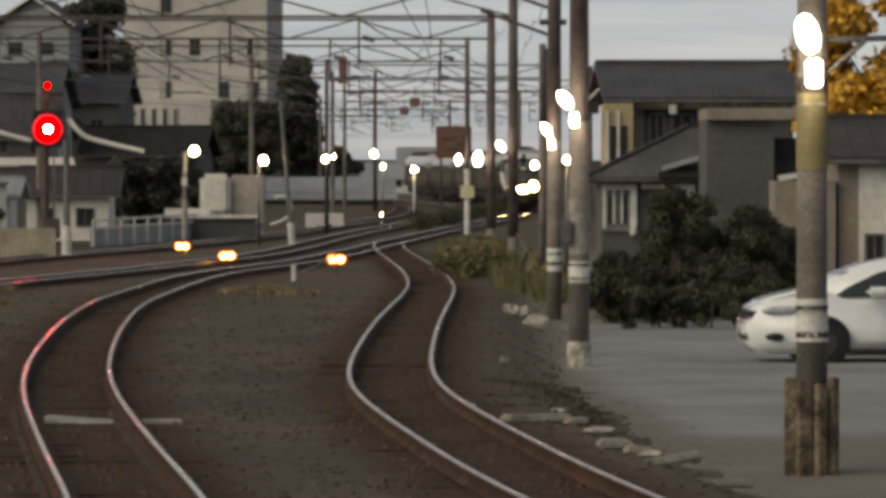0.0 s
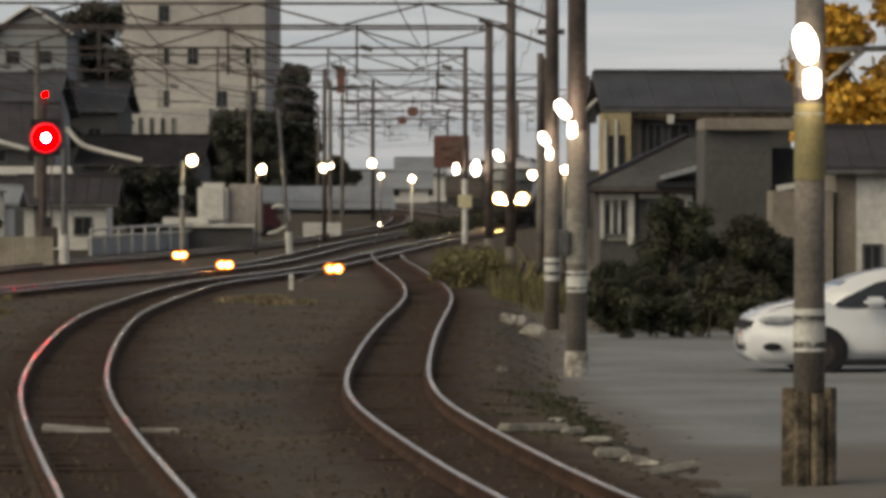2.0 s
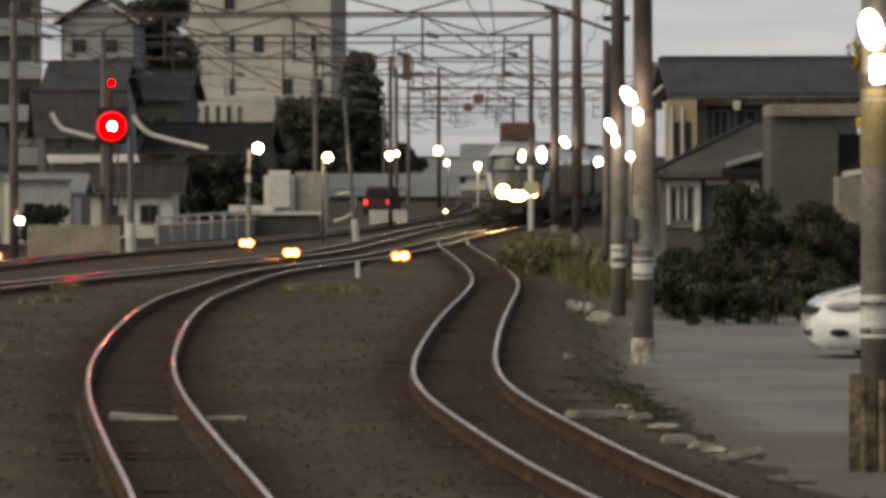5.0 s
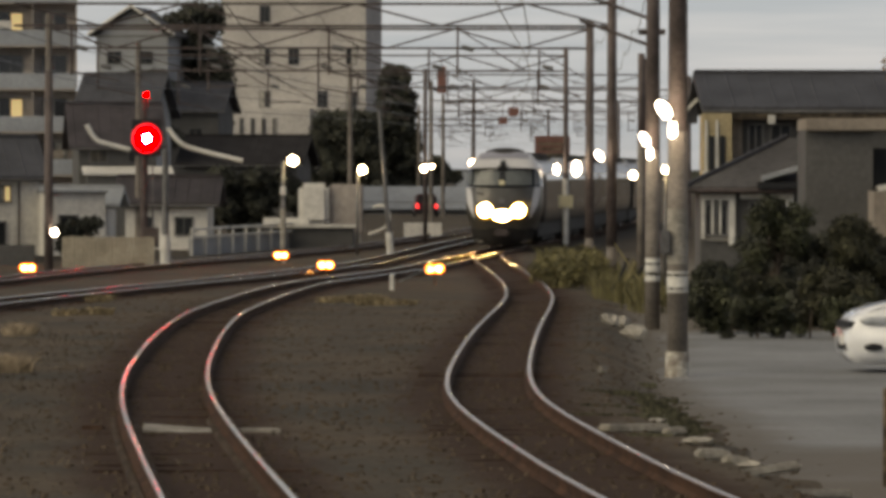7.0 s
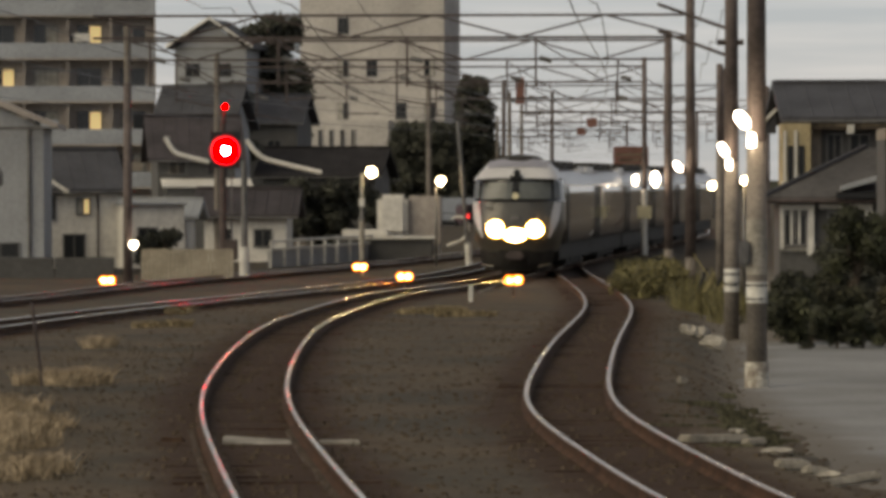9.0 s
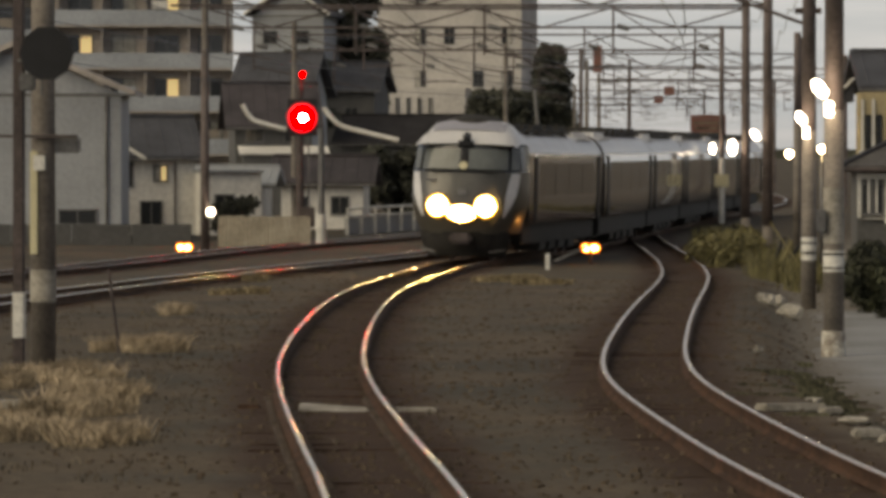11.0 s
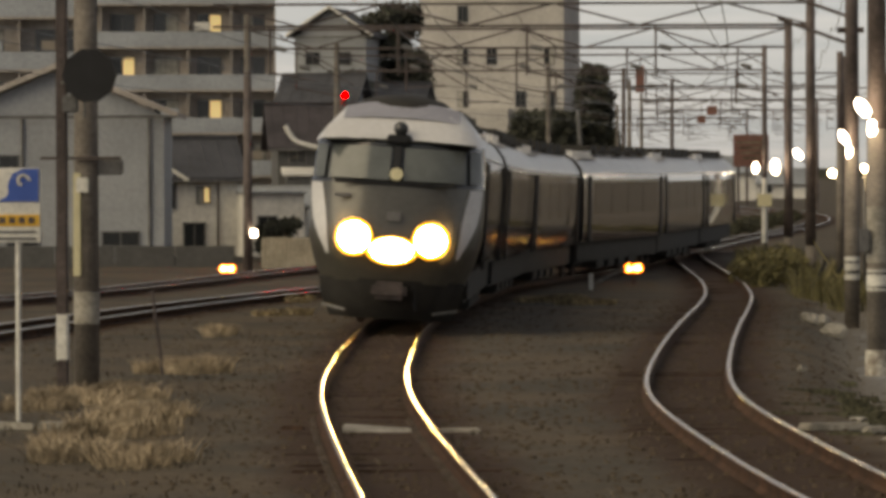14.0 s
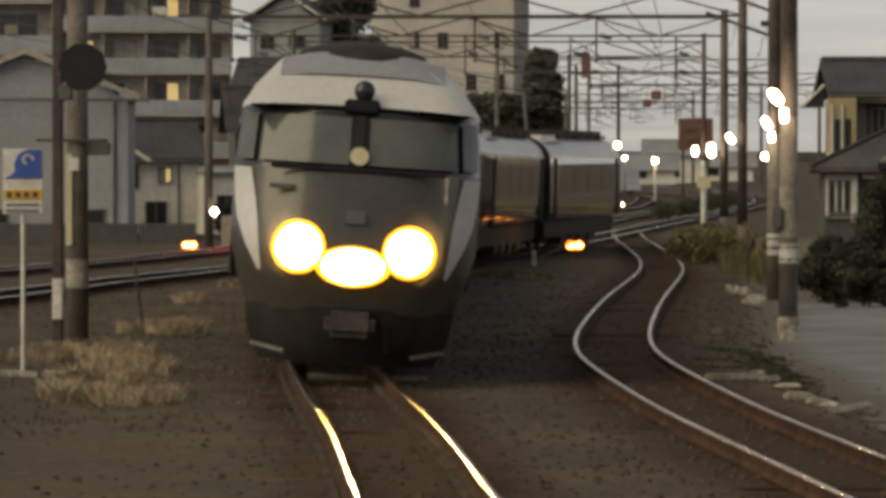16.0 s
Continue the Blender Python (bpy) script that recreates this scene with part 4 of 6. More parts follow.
for k in range(15):
    part("post", rod((2.75 * k, 0, 0), (2.75 * k, 0, 1.05), 0.05, n=8), M_WHITE, p)
for k in range(14):
    part("panel", box((1.375 + 2.75 * k, 0.1, 0.36), (2.6, 0.06, 0.66), bevel=0.01), M_WALLGREY, p, "pale grey panel")
p = thing("low_block_wall", "pale block wall by the outer track", "wall", pose(-6.73, 262, -0.63))
for k in range(5):
    part("block", box((0.37 * k + 0.2, 0, 0.36), (0.36, 0.15, 0.72), bevel=0.01), M_WALLWHITE, p)
lamp_post("short post with a small white lamp between the main tracks", -3.06, 272, -0.62, -0.07, 0.11, 0)
p = thing("utility_pole", "slim grey leaning pole with a pale foot by the shed", "utility pole", pose(-5.76, 205, -0.62))
part("shaft", rod((0, 0, -0.1), (-0.45, 0.1, 5.6), 0.09, 0.07, n=10), M_STEEL, p)
part("pole_foot", rod((0, 0, 0), (-0.06, 0, 0.9), 0.13, n=10), M_WHITE, p)
# ---- buildings ----


def window(parent, x, z, w, h, lit=False, y=0.0, mat=None, veil=0.12):
    """A framed window set on a wall that faces the tracks."""
    bm = bmesh.new()
    t = 0.06
    for c, s in (((x, y - 0.02, z + h / 2), (w + t, 0.08, t)), ((x, y - 0.02, z - h / 2), (w + t, 0.12, t)), ((x - w / 2, y - 0.02, z), (t, 0.08, h)), ((x + w / 2, y - 0.02, z), (t, 0.08, h)), ((x, y - 0.015, z), (t * 0.7, 0.06, h))):
        box(c, s, bm)
    fr = part("window_frame", bm, mat or M_STEEL, parent)
    for s in (-1, 1):
        glowing = lit and s > 0
        part("pane", box((x + s * w * 0.25, y - 0.005, z), (w * 0.5 - t * 0.3, 0.03, h - t * 0.5)), L_WINDOW if glowing else M_CURTAIN if rng.random() < veil else M_GLASS, fr, "lit window pane" if glowing else "")
    return fr


def flat_block(label, x, y, w, d, h, rz, mat, storeys, cols, lit, balcony=True, z0=-0.6, category="apartment building", skip=1.0):
    b = thing("apartment_building", label, category, pose(x, y, z0, 0, 0, rz))
    part("wall", box((0, d / 2, h / 2), (w, d, h)), mat, b)
    part("parapet", box((0, d / 2, h + 0.25), (w + 0.3, d + 0.3, 0.5)), mat, b)
    part("roof_hut", box((w * 0.2, d / 2, h + 1.5), (w * 0.3, d * 0.5, 2.2)), mat, b)
    sh = (h - 0.4) / storeys
    for s in range(storeys):
        for c in range(cols):
            if rng.random() > skip:
                continue
            x0 = -w / 2 + w * (c + 0.5) / cols
            window(b, x0, s * sh + sh * 0.55, w / cols * (0.55 if balcony else 0.36), sh * (0.5 if balcony else 0.38), (s, c) in lit, veil=0.45)
            if balcony and rng.random() < 0.5:
                part("air_conditioner", box((x0 + w / cols * 0.3 * (1 if rng.random() < 0.5 else -1), -0.3, s * sh + 0.55), (0.85, 0.35, 0.7), bevel=0.03), M_WALLWHITE, b)
            if balcony and rng.random() < 0.3:
                part("laundry", box((x0 + rng.normal() * 0.3, -0.85, s * sh + 1.45), (0.7 + 0.6 * rng.random(), 0.05, 0.55), bevel=0.01), (M_WALLWHITE, M_BALCONY, M_WALLBEIGE)[int(rng.random() * 3)], b)
        if balcony:
            bal = part("balcony", box((0, -0.6, s * sh + 0.05), (w, 1.2, 0.14)), mat, b)
            part("balcony_front", box((0, -1.16, s * sh + 0.6), (w, 0.08, 1.0)), M_BALCONY, bal)
            for c in range(cols + 1):
                part("divider", box((-w / 2 + w * c / cols, -0.55, s * sh + sh * 0.5), (0.1, 1.05, sh * 0.95)), mat, bal)
    return b


flat_block("grey concrete apartment block with long balconies and some lit windows", -40.6, 352, 20, 9, 23, 6, M_WALLFLAT, 8, 7,
           {(3, 3), (4, 2), (2, 5), (4, 5), (1, 4)})
flat_block("grey apartment slab rising behind the workshop", -42.44, 300, 12, 8, 24, 6, M_WALLFLAT, 8, 3, set())
tower = flat_block("tall cream-grey tower block with small windows", -21.26, 460, 12.5, 10, 26, -6, M_WALLTOWER, 7, 5, set(), balcony=False, skip=0.5)
part("lower_wing", box((-2.2, -1.4, 4.2), (8.0, 2.8, 8.6)), M_WALLTOWER, tower)
part("ledge", box((-2.2, -1.5, 4.7), (8.4, 3.1, 0.25)), M_WALLTOWER, tower)
for k in range(5):
    window(tower, -5.0 + 0.95 * k, 7.0, 0.3, 1.3, y=-2.82)


def house(label, x, y, w, d, h, rise, rz, wall, roof, wins=(), z0=-0.6, over=0.5, ridge="x", name="house", upper=None):
    """A house with thick walls, eaves and a pitched roof. ridge: along x or y."""
    b = thing(name, label, "house", pose(x, y, z0, 0, 0, rz))
    part("wall", box((0, d / 2, h / 2), (w, d, h)), wall, b)
    if ridge == "x":
        prof = [(-over, h - 0.12), (d / 2, h + rise), (d + over, h - 0.12), (d + over, h + 0.06), (d / 2, h + rise + 0.2), (-over, h + 0.06)]
        m = Matrix(((0, 1, 0, -w / 2 - over), (1, 0, 0, 0), (0, 0, 1, 0), (0, 0, 0, 1)))
        part("roof", prism(prof, w + 2 * over, None, m), roof, b)
        for s in (-w / 2, w / 2 - 0.16):
            part("gable", prism([(0, h - 0.05), (d, h - 0.05), (d / 2, h + rise - 0.05)], 0.16, None, Matrix(((0, 1, 0, s), (1, 0, 0, 0), (0, 0, 1, 0), (0, 0, 0, 1)))), wall, b)
        part("ridge_cap", box((0, d / 2, h + rise + 0.2), (w + 2 * over, 0.3, 0.16), bevel=0.05), roof, b)
        n = int(w + 2 * over)
        for k in range(n * 2):
            xx = -w / 2 - over + (k + 0.5) * (w + 2 * over) / (n * 2)
            part("tile_roll", rod((xx, -over, h + 0.06), (xx, d / 2, h + rise + 0.2), 0.03, n=5), roof, b)
    else:
        prof = [(-w / 2 - over, h - 0.12), (0, h + rise), (w / 2 + over, h - 0.12), (w / 2 + over, h + 0.06), (0, h + rise + 0.2), (-w / 2 - over, h + 0.06)]
        part("roof", prism(prof, d + 2 * over, None, pose(0, -over, 0)), roof, b)
        part("gable", prism([(-w / 2, h - 0.05), (w / 2, h - 0.05), (0, h + rise - 0.05)], 0.16, None, pose(0, 0, 0)), wall, b)
    part("eaves_gutter", rod((-w / 2 - over, -over, h - 0.08), (w / 2 + over, -over, h - 0.08), 0.05, n=6), M_STEEL, b)
    for q in wins:
        window(b, *q)
    return b


# beyond the main tracks
p = house("grey gabled block of flats on the rise behind the houses", -29.4, 385, 5.2, 7, 12.9, 1.9, -6, M_WALLGREY, M_ROOFTILE,
      ((-1.3, 11.3, 1.0, 0.9), (0.9, 11.3, 1.2, 0.9), (-1.3, 8.8, 1.0, 0.9), (1.0, 8.8, 1.0, 0.9)), ridge="y")
for s in (-1, 1):
    part("barge_board", rod((s * 3.15, -0.55, 12.95), (0, -0.55, 15.0), 0.1, n=6), M_WHITE, p, "white barge board")
part("balcony", box((0.3, -0.6, 10.1), (4.2, 1.2, 0.9), bevel=0.03), M_BALCONY, p, "pale balcony front")
p = house("white two-storey house with a dark roof and one lit window", -20.15, 200, 2.8, 5, 2.95, 1.35, 14, M_WALLWHITE, M_ROOFTILE,
      ((0.1, 2.35, 0.5, 0.6, True), (-1.15, 2.3, 0.4, 0.9), (-0.25, 0.75, 0.8, 1.1)), ridge="x", over=0.35)
part("side_annex", box((2.55, 0.6, 1.2), (2.3, 4, 2.4), bevel=0.02), M_WALLWHITE, p, "low white annex")
part("annex_coping", box((2.55, 0.5, 2.44), (2.45, 4.2, 0.1), bevel=0.02), M_WALLGREY, p)
window(p, 2.3, 1.2, 0.7, 0.7, y=-1.42)
part("downpipe", rod((0.65, -0.06, 0), (0.65, -0.06, 2.8), 0.04, n=6), M_STEELDARK, p)
p = thing("barge_board", "white sloping barge board on the white house gable", "trim", pose(-21.1, 198.9, 2.68), kind="structure")
part("board", box((0, 0, 0), (1.45, 0.06, 0.14), ry=33), M_WHITE, p)
p = house("blue-grey clad workshop with a sloping roof", -23.64, 185, 7.4, 8, 5.2, 1.6, 4, M_WALLGREY, M_WALLFLAT, ((2.2, 0.9, 1.3, 0.5), (-1.2, 0.9, 1.1, 0.5), (-2.0, 3.4, 1.4, 0.8)), ridge="y")
for k in range(4):
    part("downpipe", rod((-3.4 + 2.2 * k, -0.06, 0), (-3.4 + 2.2 * k, -0.06, 5.1), 0.06, n=6), M_STEEL, p)
house("low white outbuilding with a small roof", -17.89, 205, 2.6, 4, 1.9, 0.5, 0, M_WALLWHITE, M_WALLGREY, ((0.4, 1.0, 0.6, 0.7),))
p = house("old house with a broad dark tiled roof", -19.75, 250, 3.6, 6, 4.3, 1.9, 8, M_WALLDARK, M_ROOFRED, ((-0.9, 3.9, 0.8, 0.6), (0.9, 3.9, 0.8, 0.6)))
part("lean_to_roof", box((0.4, -1.0, 3.2), (4.2, 1.6, 0.1), rx=12), M_WALLWHITE, p, "pale lean-to roof")
part("lean_to_wall", box((0.4, -0.9, 1.5), (3.8, 1.4, 3.0)), M_WALLDARK, p)
house("house with a dark hipped roof below the flats", -23.9, 300, 3.9, 6, 6.3, 2.2, -8, M_WALLGREY, M_ROOFTILE, ((-1, 4.4, 0.9, 1.0), (1.3, 4.4, 0.9, 1.0)))
house("small white shed house with a brown roof by the signal", -15.03, 215, 3.3, 4, 1.9, 0.9, 0, M_WALLWHITE, M_ROOFRED, ((0.7, 1.0, 0.7, 0.7), (-0.8, 1.0, 0.5, 0.7)))
house("house with a dark roof under the tower block", -18.55, 330, 7, 7, 3.6, 1.6, -5, M_WALLDARK, M_ROOFBLACK, ((-1.5, 2.2, 1.0, 0.9),))
p = thing("storage_tank", "off-white boxy storage tank beside a shed", "tank", pose(-9.65, 228, -0.6))
part("tank_body", box((0, 0, 1.83), (1.3, 1.6, 1.75), bevel=0.2), M_WALLWHITE, p)
part("tank_stand", box((0, 0, 0.45), (1.2, 1.4, 1.0)), M_STEELDARK, p)
part("side_shed", box((1.35, 0.4, 1.6), (1.4, 1.4, 2.1), bevel=0.05), M_WALLFLAT, p)
p = thing("low_shed", "low shed with a pale flat roof", "shed", pose(-9.79, 222, -0.6))
part("wall", box((0, 1, 0.4), (4.0, 2, 0.9)), M_WALLDARK, p)
part("roof", box((0, 1, 0.92), (4.3, 2.4, 0.12), bevel=0.03), M_WALLWHITE, p)
part("roof_box", box((-0.8, 1, 1.12), (1.9, 1.2, 0.3), bevel=0.04), M_WALLWHITE, p)
p = thing("long_shed", "long grey sheet-roofed shed beyond the crossing", "shed", pose(-8.97, 398, -0.63, 0, 0, 3))
part("wall", box((0, 4, 0.5), (10.6, 7, 1.0)), M_WALLGREY, p)
m = Matrix(((0, 1, 0, -5.6), (1, 0, 0, 0), (0, 0, 1, 0), (0, 0, 0, 1)))
part("roof", prism([(-0.6, 0.35), (4.0, 1.95), (8.0, 1.1), (8.0, 1.22), (4.0, 2.08), (-0.6, 0.47)], 11.2, None, m), M_SHEET, p)
for k in range(10):
    part("roof_seam", rod((-5.3 + 1.17 * k, -0.6, 0.48), (-5.3 + 1.17 * k, 4.0, 2.09), 0.02, n=5), M_SHEET, p)

p = thing("billboard", "weathered brick-red billboard above the line", "billboard", pose(0.76, 380, 0))
part("panel", box((0, 0, 3.97), (2.5, 0.12, 2.3), bevel=0.03), M_SIGNRED, p)
for k in range(4):
    part("letter_bar", box((-0.1 + 0.05 * k, -0.08, 4.53 - 0.36 * k), (1.9 - 0.2 * k, 0.02, 0.16)), M_TIMBER, p)
for s in (-0.9, 0.9):
    part("leg", rod((s, 0.1, -0.7), (s, 0.1, 3.25), 0.09, n=8), M_STEELDARK, p)
for x, y, w, h in ((-1.41, 560, 6, 4.5), (2.91, 600, 9, 3.2), (-4.77, 540, 7, 3.0)):
    house("distant pale house beyond the curve", x, y, w, 6, h - 1.5, 1.5, 0, M_WALLWHITE, M_SHEET, ((0, 1.2, 1.2, 0.9),), z0=-0.7)

# beside the yard
h1 = house("two-storey house with a broad dark grey tiled roof", 7.42, 150, 4.75, 7, 4.98, 0.88, 2, M_WALLDARK, M_ROOFTILE,
           ((-0.75, 4.15, 0.55, 0.8), (-1.45, 4.15, 0.4, 0.8)), over=0.6)
bay = part("side_bay", box((-2.55, 0.1, 3.9), (0.8, 1.6, 1.9), bevel=0.02), M_WALLYELLOW, h1, "pale yellow boarded bay")
for k in range(2):
    part("bay_window", box((-2.72 + 0.3 * k, -0.72, 3.75), (0.17, 0.06, 0.95), bevel=0.01), M_GLASS, bay)
    part("bay_board", box((-2.88 + 0.3 * k, -0.74, 3.8), (0.07, 0.06, 1.7)), M_WHITE, bay)
part("bay_sill", box((-2.55, -0.76, 3.2), (0.86, 0.12, 0.07)), M_WHITE, bay)
part("corner_post", box((-1.98, -0.05, 3.9), (0.3, 0.2, 1.9)), M_WALLBEIGE, h1, "pale rendered corner")
part("eaves_board", box((0.1, -0.52, 4.82), (5.5, 0.08, 0.1)), M_TIMBER, h1)
part("soffit", box((0.0, -0.2, 4.72), (5.4, 0.7, 0.06)), M_BARK, h1)
part("wall_box", box((-1.05, -0.62, 4.68), (0.2, 0.14, 0.26), bevel=0.02), M_WHITE, h1)
h4 = part("back_gable", prism([(-3.55, 4.6), (-2.9, 5.25), (-2.9, 4.6)], 2.0, None, pose(0, 2.6, 0)), M_ROOFTILE, h1)
part("gable_verge", rod((-3.6, 2.55, 4.58), (-2.9, 2.55, 5.28), 0.05, n=6), M_WHITE, h4)
h2 = thing("house_wing", "single-storey wing with a hipped grey roof and white walls", "house", pose(5.39, 138, -0.6))
part("wall", box((0, 2.5, 1.4), (2.6, 5, 2.8)), M_WALLDARK, h2)
bm = bmesh.new()
for c in ((-1.7, -0.5, 2.72), (1.35, -0.5, 2.72), (1.35, 5.5, 2.72), (-1.7, 5.5, 2.72), (-1.7, -0.5, 2.86), (1.35, -0.5, 2.86), (1.35, 5.5, 2.86), (-1.7, 5.5, 2.86), (1.0, 2.2, 4.12), (1.35, 2.2, 4.12), (1.0, 3.2, 4.12), (1.35, 3.2, 4.12)):
    bm.verts.new(c)
bmesh.ops.convex_hull(bm, input=bm.verts[:])
part("roof", bm, M_ROOFWING, h2, "weathered grey-brown hipped roof")
part("hip_ridge", rod((-1.7, -0.5, 2.88), (1.0, 2.2, 4.16), 0.07, n=8), M_ROOFTILE, h2)
part("gutter", rod((-1.72, -0.54, 2.74), (1.35, -0.54, 2.74), 0.06, n=8), M_STEELDARK, h2)
part("bay_roof", prism([(0.25, 3.12), (1.3, 3.42), (1.3, 3.3), (0.25, 3.0)], 0.9, None, pose(0, -0.75, 0)), M_WALLGREY, h2, "pale sheet roof of the bay")
part("bay_soffit", box((0.75, -0.3, 2.88), (1.25, 0.8, 0.16)), M_BLACK, h2)
for x, w, z0, z1 in ((-1.24, 0.1, 1.5, 2.66), (-1.0, 0.07, 1.6, 2.6), (-0.8, 0.06, 1.6, 2.6), (-0.5, 0.17, 1.35, 2.66), (0.98, 0.2, 1.75, 2.66)):
    part("white_post", box((x, -0.12, (z0 + z1) / 2), (w, 0.1, z1 - z0), bevel=0.01), M_WHITE, h2)
part("white_lintel", box((-0.86, -0.12, 2.58), (0.9, 0.08, 0.16), bevel=0.01), M_WHITE, h2)
part("white_lintel", box((0.0, -0.12, 2.6), (0.6, 0.08, 0.13), bevel=0.01), M_WHITE, h2)
part("white_lintel", box((0.75, -0.12, 2.6), (0.5, 0.08, 0.13), bevel=0.01), M_WHITE, h2)
part("sash_panel", box((-0.9, -0.06, 1.9), (0.7, 0.06, 0.9)), M_CURTAIN, h2, "pale curtained sash")
window(h2, -0.9, 2.0, 0.55, 0.8, y=-0.1)
window(h2, 0.3, 2.0, 0.7, 0.9)
p = thing("garage_block", "dark charcoal flat-fronted annex with a beige coping", "annex", pose(7.09, 128, -0.6))
part("wall", box((0, 2, 2.12), (1.6, 4, 4.22)), M_WALLDARK, p)
part("coping", box((0.42, 1.9, 4.36), (2.45, 4.4, 0.3), bevel=0.03), M_WALLBEIGE, p)
# solid dark block in place of the shade inside a recess
part("recess_shade_block", box((1.15, 2.2, 1.9), (0.7, 3, 3.8)), M_GLASS, p)
part("recess_roof", box((1.35, 0.4, 2.9), (0.9, 2.2, 0.12), ry=-8), M_WHITE, p)
h3 = house("beige house with a red-brown roof beside the yard", 10.94, 120, 4.2, 6, 3.3, 0.75, 0, M_WALLBEIGE, M_ROOFRED, ((-1.3, 1.1, 0.4, 1.0, False, -0.13),), over=0.5)
part("porch_wall", box((-2.85, 0.9, 1.4), (1.35, 2.2, 2.8)), M_WALLBEIGE, h3)
part("corner_panel", box((-1.3, -0.08, 1.6), (0.7, 0.1, 3.2)), M_WALLWHITE, h3)
part("side_panel", box((0.4, -0.08, 1.6), (2.4, 0.1, 3.2)), M_WALLGREY, h3)

# unseen houses added beside the yard to darken what the train's sides mirror
for k, (x, y, w, h) in enumerate(((21, 172, 9, 5.4), (27, 205, 10, 6.0), (33, 250, 12, 5.6), (40, 300, 12, 6.2), (20, 60, 9, 5.8), (22, 95, 9, 5.2))):
    house("unseen two-storey house added beyond the yard", x, y, w, 8, h, 1.4, 8 * (k % 3) - 8, (M_WALLBEIGE, M_WALLDARK, M_WALLGREY)[k % 3], M_ROOFTILE, ((-2, 3.9, 1.2, 1.1), (2, 3.9, 1.2, 1.1), (-2, 1.4, 1.2, 1.1), (2, 1.4, 1.2, 1.1)))

# ---- trees, hedges and grass ----


def tree(label, x, y, z0, h, clumps, leaf, count, size, name="tree", trunk=0.16):
    t = thing(name, label, "tree", pose(x, y, z0))
    bm = rod((0, 0, -0.2), (0.05, 0, h * 0.55), trunk, trunk * 0.5, n=9)
    for k, c in enumerate(clumps[:6]):
        rod((0.03, 0, h * (0.25 + 0.05 * k)), (c[0] * 0.8, c[1] * 0.8, c[2]), trunk * 0.4, trunk * 0.12, bm, n=6)
    part("trunk", bm, M_BARK, t)
    part("crown", leaves("crown", clumps, count, size), leaf, t)
    return t


def clump_cloud(w, d, z0, z1, n, r0, r1, taper=0.3):
    out = []
    for _ in range(n):
        f = rng.random()
        k = 1 - taper * f
        r = r0 + (r1 - r0) * rng.random()
        out.append(((rng.random() - 0.5) * w * k, (rng.random() - 0.5) * d, z0 + (z1 - z0) * f, r, r, r * 0.8))
    return out


tree("tall dark evergreen trees standing close together", -11.7, 430, -0.6, 12.0, clump_cloud(4.8, 2.5, 0.6, 11.4, 280, 0.4, 0.75, 0.62), M_LEAFDEEP, 46000, 0.15)
tree("dark broad evergreen beside the tower block", -15.7, 425, -0.6, 8.2, clump_cloud(7.6, 3, 0.5, 7.6, 240, 0.5, 1.0, 0.5), M_LEAFDEEP, 34000, 0.15)
tree("rounded dark tree beyond the crossing", -7.79, 430, -0.6, 4.9, clump_cloud(2.0, 2, 0.8, 4.3, 16, 0.5, 0.8), M_LEAFDEEP, 6000, 0.16)
tree("dark shrubby trees behind the yard rail", -14.2, 262, -0.6, 3.4, clump_cloud(6.4, 3, 0.2, 2.9, 40, 0.5, 0.9), M_LEAFDEEP, 18000, 0.13)
tree("dark tree behind the flats", -25.15, 330, -0.6, 9.6, clump_cloud(4.6, 3, 5.0, 9.0, 26, 0.6, 1.1), M_LEAFDEEP, 9000, 0.17)
tree("dark bare-topped trees on the rise behind the houses", -26.2, 392, -0.6, 13.5, clump_cloud(7.0, 3, 4.0, 15.2, 110, 0.7, 1.2, 0.25), M_LEAFDEEP, 34000, 0.17)
house("house with a broad dark roof on the rise", -24.4, 360, 5.5, 6, 7.2, 1.8, -6, M_WALLDARK, M_ROOFTILE, ((-1.2, 5.6, 0.9, 0.9), (1.2, 5.6, 0.9, 0.9)))
tree("dark round bush by the fence", -16.18, 190, -0.6, 1.9, clump_cloud(2.0, 1, 0.2, 1.4, 12, 0.3, 0.5), M_LEAFDEEP, 4000, 0.09)
tree("orange-yellow autumn tree behind the red roof", 11.44, 140, -0.6, 9.0, clump_cloud(3.6, 3, 3.2, 9.0, 44, 0.5, 0.95, 0.2), M_GINKGO, 26000, 0.12)
for k, (u_x, y, w, h) in enumerate(((3.96, 112.00, 1.5, 1.5), (5.04, 118.00, 1.3, 2.0), (5.73, 112.00, 1.9, 2.1), (6.55, 110.00, 1.6, 2.3), (3.36, 106.00, 1.0, 1.5), (7.09, 112.00, 1.2, 1.9), (4.27, 108.00, 1.3, 1.3), (5.98, 108.00, 1.5, 1.5))):
    tree("dense dark green garden shrub beside the yard", u_x, y, -0.6, h, clump_cloud(w, 1.4, 0.15, h - 0.25, 18, 0.22, 0.42, 0.35), (M_LEAF, M_LEAFDEEP, M_LEAFBROWN)[(0, 1, 1, 2, 0, 1, 2, 2)[k]], 15000, 0.042, "shrub", 0.07)
tree("small garden tree with a thin pale trunk", 4.75, 109, -0.6, 2.9, clump_cloud(1.1, 0.9, 1.5, 2.75, 16, 0.22, 0.4, 0.3), M_LEAF, 9000, 0.042, "tree", 0.06)
p = thing("hedge", "low dark clipped hedge along the yard edge", "hedge", pose(4.84, 103, -0.6))
for k in range(6):
    part("stem", rod((-1.2 + 0.5 * k, 0, -0.1), (-1.15 + 0.5 * k, 0.05, 0.6), 0.03, 0.015, n=6), M_BARK, p)
